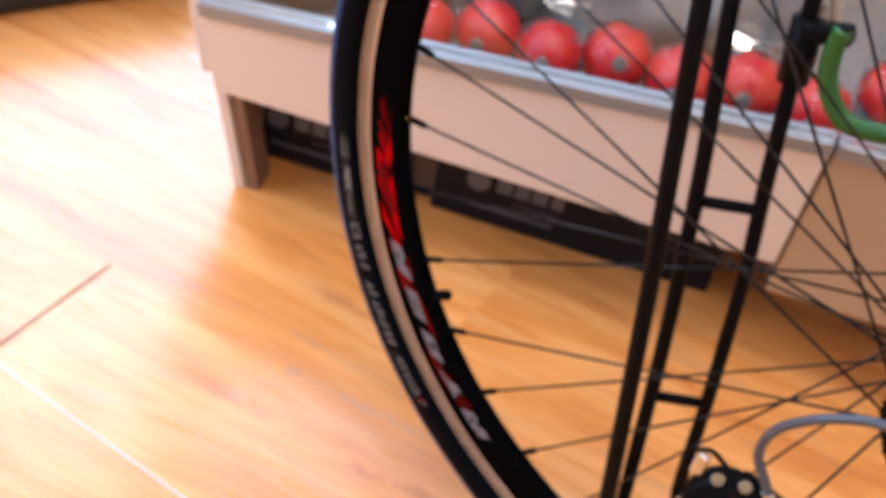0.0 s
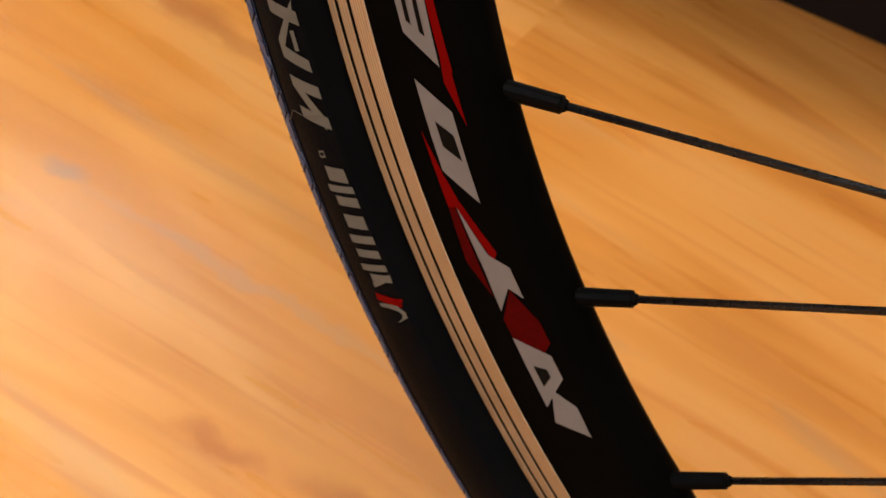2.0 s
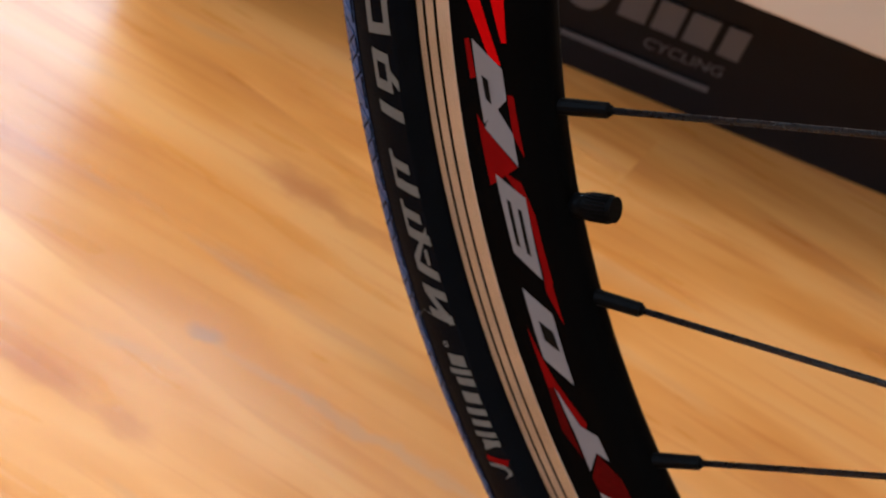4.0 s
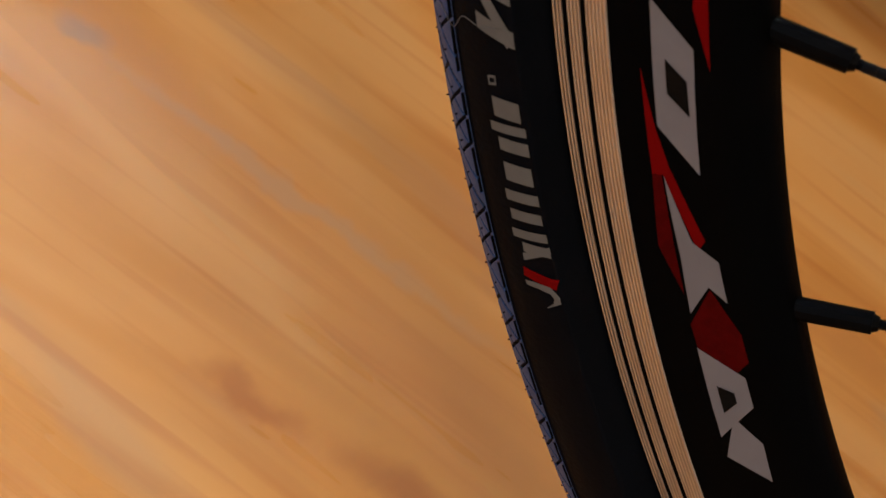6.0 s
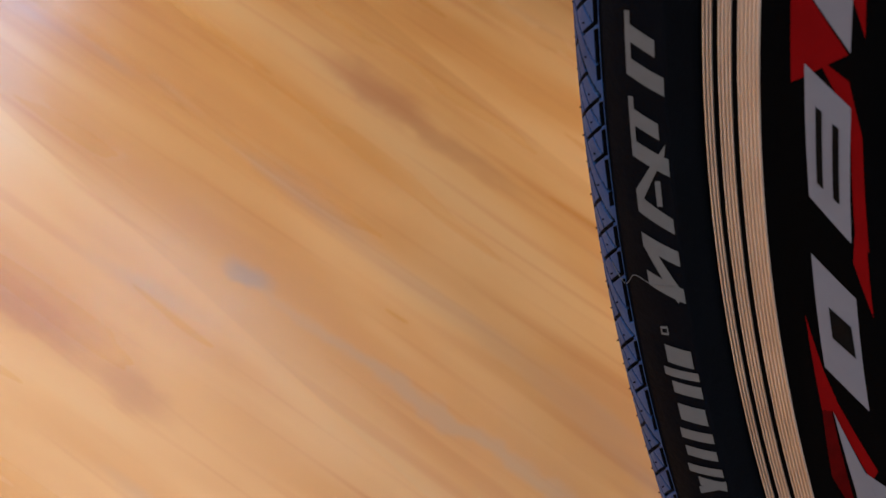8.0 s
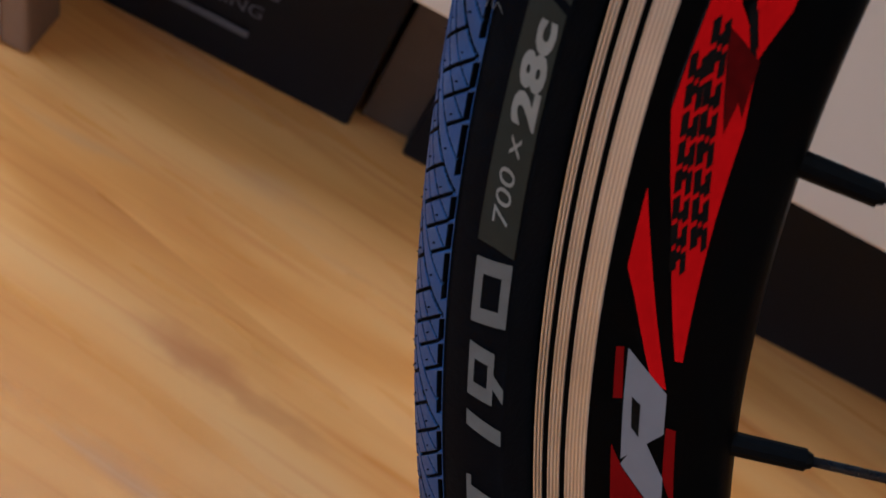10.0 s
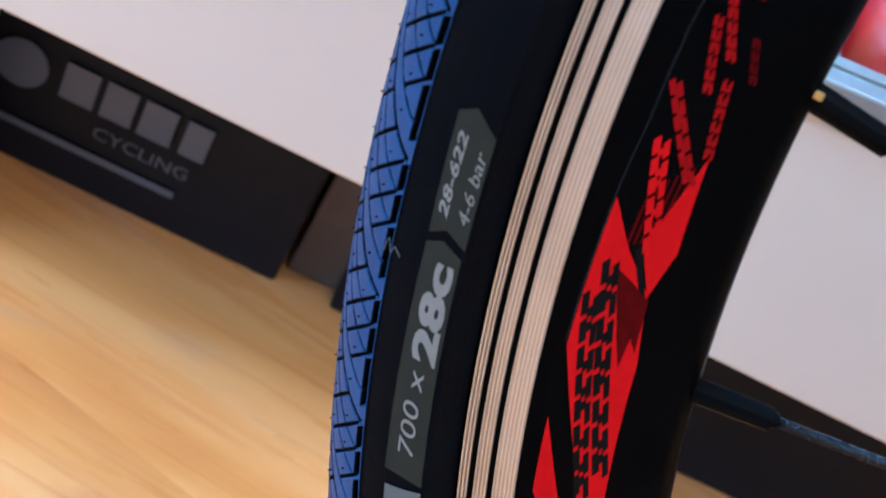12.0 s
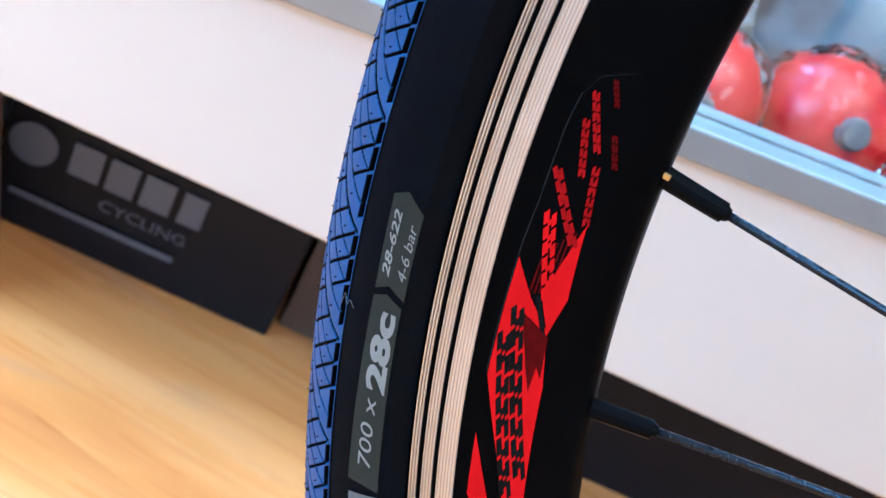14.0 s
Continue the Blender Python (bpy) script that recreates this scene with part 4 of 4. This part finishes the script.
for k in range(7):
    teeth = 14 + 2 * k
    r = 0.0007 * teeth + 0.008
    bm = disc((AX, -0.060 + 0.004 * k, AZ), (0, 1, 0), r, 0.0018, teeth * 4, 0.0001)
    for v in bm.verts:
        q = Vector((v.co.x - AX, 0, v.co.z - AZ))
        if q.length > r * 0.8:
            q *= 1 + 0.06 * math.cos(math.atan2(q.z, q.x) * teeth)
            v.co.x, v.co.z = q.x + AX, q.z + AZ
    part("sprocket", bm, PAINT_BLACK, hub, "dark toothed sprocket")

# ---- rack struts
tube("rack_strut", [(-0.1183, -0.04, 0.5995), (-0.1059, -0.04, 0.4419), (-0.0943, -0.04, 0.3122), (-0.0852, -0.04, 0.1902), (-0.0797, -0.04, 0.1120)], 0.0049, PAINT_BLACK, bike, "black steel luggage rack strut")
tube("rack_strut", [(-0.1393, 0.045, 0.6010), (-0.1190, 0.045, 0.4075), (-0.1097, 0.045, 0.3186), (-0.1022, 0.045, 0.2087), (-0.0975, 0.045, 0.0895), (-0.0951, 0.045, 0.0203)], 0.0049, PAINT_BLACK, bike, "black steel luggage rack strut")
tube("rack_strut", [(-0.0963, 0.065, 0.6015), (-0.0836, 0.065, 0.3993), (-0.0787, 0.065, 0.3339), (-0.0728, 0.065, 0.2638), (-0.0691, 0.065, 0.1689), (-0.0681, 0.065, 0.0914), (-0.0641, 0.065, 0.0716), (-0.0493, 0.065, 0.0521),
                    (-0.0318, 0.065, 0.0294)], 0.0047, PAINT_BLACK, bike, "bent black steel luggage rack strut")
for a, b in (((-0.1096, 0.046, 0.3157), (-0.0780, 0.064, 0.3158)), ((-0.0996, 0.046, 0.1664), (-0.0691, 0.064, 0.1659)), ((-0.0957, 0.046, 0.0292), (-0.0369, 0.064, 0.0404))):
    part("crossbar", rod(a, b, 0.0036, 12), PAINT_BLACK, bike, "short black crossbar", True)
clamp = part("clamp", rod((-0.0831, 0.064, 0.3992), (-0.0851, 0.064, 0.4355), 0.0088, 20), PAINT_BLACK, bike, "black clamp on the strut", True)
part("clamp_lug", box((0.026, 0.014, 0.011), (-0.0721, 0.06, 0.4334), 0.003, Matrix.Rotation(-0.25, 4, "Y")), PAINT_BLACK, clamp)
tube("strap_hook", [(-0.0647, 0.055, 0.4398), (-0.0655, 0.055, 0.4262), (-0.0633, 0.055, 0.4111), (-0.0556, 0.055, 0.3989), (-0.0448, 0.055, 0.3924), (-0.0249, 0.055, 0.3953), (-0.0061, 0.055, 0.4018)], 0.0054, GREEN, bike, "bright green rubber strap")

# ---- derailleur and its cable
FACE = (0.12, -1, 0.12)
der = part("derailleur", disc((-0.0141, -0.058, 0.2123), FACE, 0.0235, 0.020, 40, 0.006), PAINT_BLACK, bike, "black rear derailleur with a red cover", True)
part("cover", box((0.021, 0.003, 0.012), (-0.0155, -0.0695, 0.2140), 0.0014, Matrix.Rotation(-0.12, 4, "Y")), DARK_RED, der, "dark red cover plate")
part("knuckle", box((0.036, 0.018, 0.020), (0.0019, -0.058, 0.2266), 0.005, Matrix.Rotation(0.25, 4, "Y")), PAINT_BLACK, der)
part("bolt", disc((-0.0032, -0.0705, 0.2027), FACE, 0.0042, 0.004, 24, 0.0008), STEEL, der, "polished steel bolt")
part("bolt", disc((-0.0350, -0.066, 0.2079), (-0.3, -1, 0.4), 0.0034, 0.005, 24, 0.0008), BRASSY, der)
part("bolt", disc((-0.0211, -0.063, 0.2333), (0.0, -0.7, 0.7), 0.0036, 0.006, 24, 0.0008), BRASSY, der)
part("bolt", disc((-0.0065, -0.064, 0.2390), (0.0, -0.7, 0.7), 0.0036, 0.006, 24, 0.0008), BRASSY, der)
part("lever", box((0.0072, 0.004, 0.0145), (-0.0332, -0.062, 0.2365), 0.0012, Matrix.Rotation(0.12, 4, "Y")), STEEL, der, "small polished lever")
tube("spring_bail", [(-0.0384, -0.062, 0.2111), (-0.0412, -0.062, 0.2271), (-0.0414, -0.062, 0.2421), (-0.0358, -0.062, 0.2455), (-0.0293, -0.062, 0.2484), (-0.0207, -0.062, 0.2443), (-0.0084, -0.062, 0.2366)], 0.0014, PAINT_BLACK, der, "bent black wire bail", 8, 6)
part("cage", box((0.016, 0.003, 0.06), (-0.0035, -0.052, 0.1808), 0.001, Matrix.Rotation(-0.3, 4, "Y")), PAINT_BLACK, der)
for z in (0.205, 0.165):
    part("jockey_wheel", disc((0.0, -0.047, z), (0, 1, 0), 0.012, 0.004, 24, 0.001), PAINT_BLACK, der)
tube("cable_housing", [(0.0088, -0.062, 0.2344), (0.0016, -0.062, 0.2465), (-0.0072, -0.062, 0.2627), (-0.0039, -0.062, 0.2812), (0.0091, -0.062, 0.2971), (0.0253, -0.062, 0.3090), (0.0420, -0.062, 0.3159), (0.0885, -0.062, 0.3251)],
     0.0027, HOUSING, bike, "grey cable housing loop")
part("ferrule", rod((0.0098, -0.062, 0.2313), (0.0042, -0.062, 0.2419), 0.0036, 16), STEEL, bike, "steel cable ferrule")

# ---------------------------------------------------------------- floor
slab_floor = part("floor", box((X1 - X0 + 0.4, Y1 - Y0 + 0.4, 0.06), ((X0 + X1) / 2, (Y0 + Y1) / 2, FLOOR_Z - 0.0425), 0), CAB_EDGE)
tagged(slab_floor, "orange oak laminate plank floor with a satin sheen", "floor", kind="structure")
PLANK_W, PLANK_L, TURN = 0.128, 1.21, 0.0502
bm = box((PLANK_L, PLANK_W, 0.012), (0, 0, -0.006), 0)
plank_mesh = bpy.data.meshes.new("plank")
bm.to_mesh(plank_mesh)
bm.free()
plank_mesh.materials.append(OAK)
corner = Vector((-0.509, -0.1323))
along, across = Vector((math.cos(TURN), math.sin(TURN))), Vector((-math.sin(TURN), math.cos(TURN)))
rp = random.Random(3)
for row in range(-20, 28):
    shift = 0.0 if row == 0 else rp.uniform(0.2, 1.0)
    for k in range(-3, 4):
        c = corner + along * (PLANK_L * (k + 0.5) + (shift if row else 0)) + across * (PLANK_W * (row + 0.5))
        # planks that meet a wall are sawn off under it
        lo, hi = max(c.x - PLANK_L / 2, X0 - 0.08), min(c.x + PLANK_L / 2, X1 + 0.08)
        if hi - lo > 0.05 and Y0 - 0.06 < c.y < Y1 + 0.06:
            c += along * ((lo + hi) / 2 - c.x)
            ob = new("plank", plank_mesh)
            ob.matrix_world = Matrix.Translation((c.x, c.y, FLOOR_Z)) @ Matrix.Rotation(TURN, 4, "Z") @ Matrix.Diagonal(((hi - lo) / PLANK_L, 1, 1, 1))
            ob.parent = slab_floor

# painted glare and pale wear along the open joint, and the dark butt joint that meets it
tagged(part("joint_strip", box((0.62, 0.0014, 0.0004), (0, 0, 0), 0, Matrix.Rotation(TURN, 4, "Z") @ Matrix.Translation((0.18, 0, 0))), WORN_GLARE, slab_floor), "pale strip of painted glare along the worn long plank joint").location = (corner.x, corner.y, FLOOR_Z + 0.0002)
joint = part("joint_strip", box((0.0021, PLANK_W, 0.0004), (0, PLANK_W / 2, 0), 0, Matrix.Rotation(TURN, 4, "Z")), JOINT, slab_floor, "dark open butt joint of two planks")
joint.location = (corner.x - 0.010, corner.y + 0.002, FLOOR_Z + 0.0002)
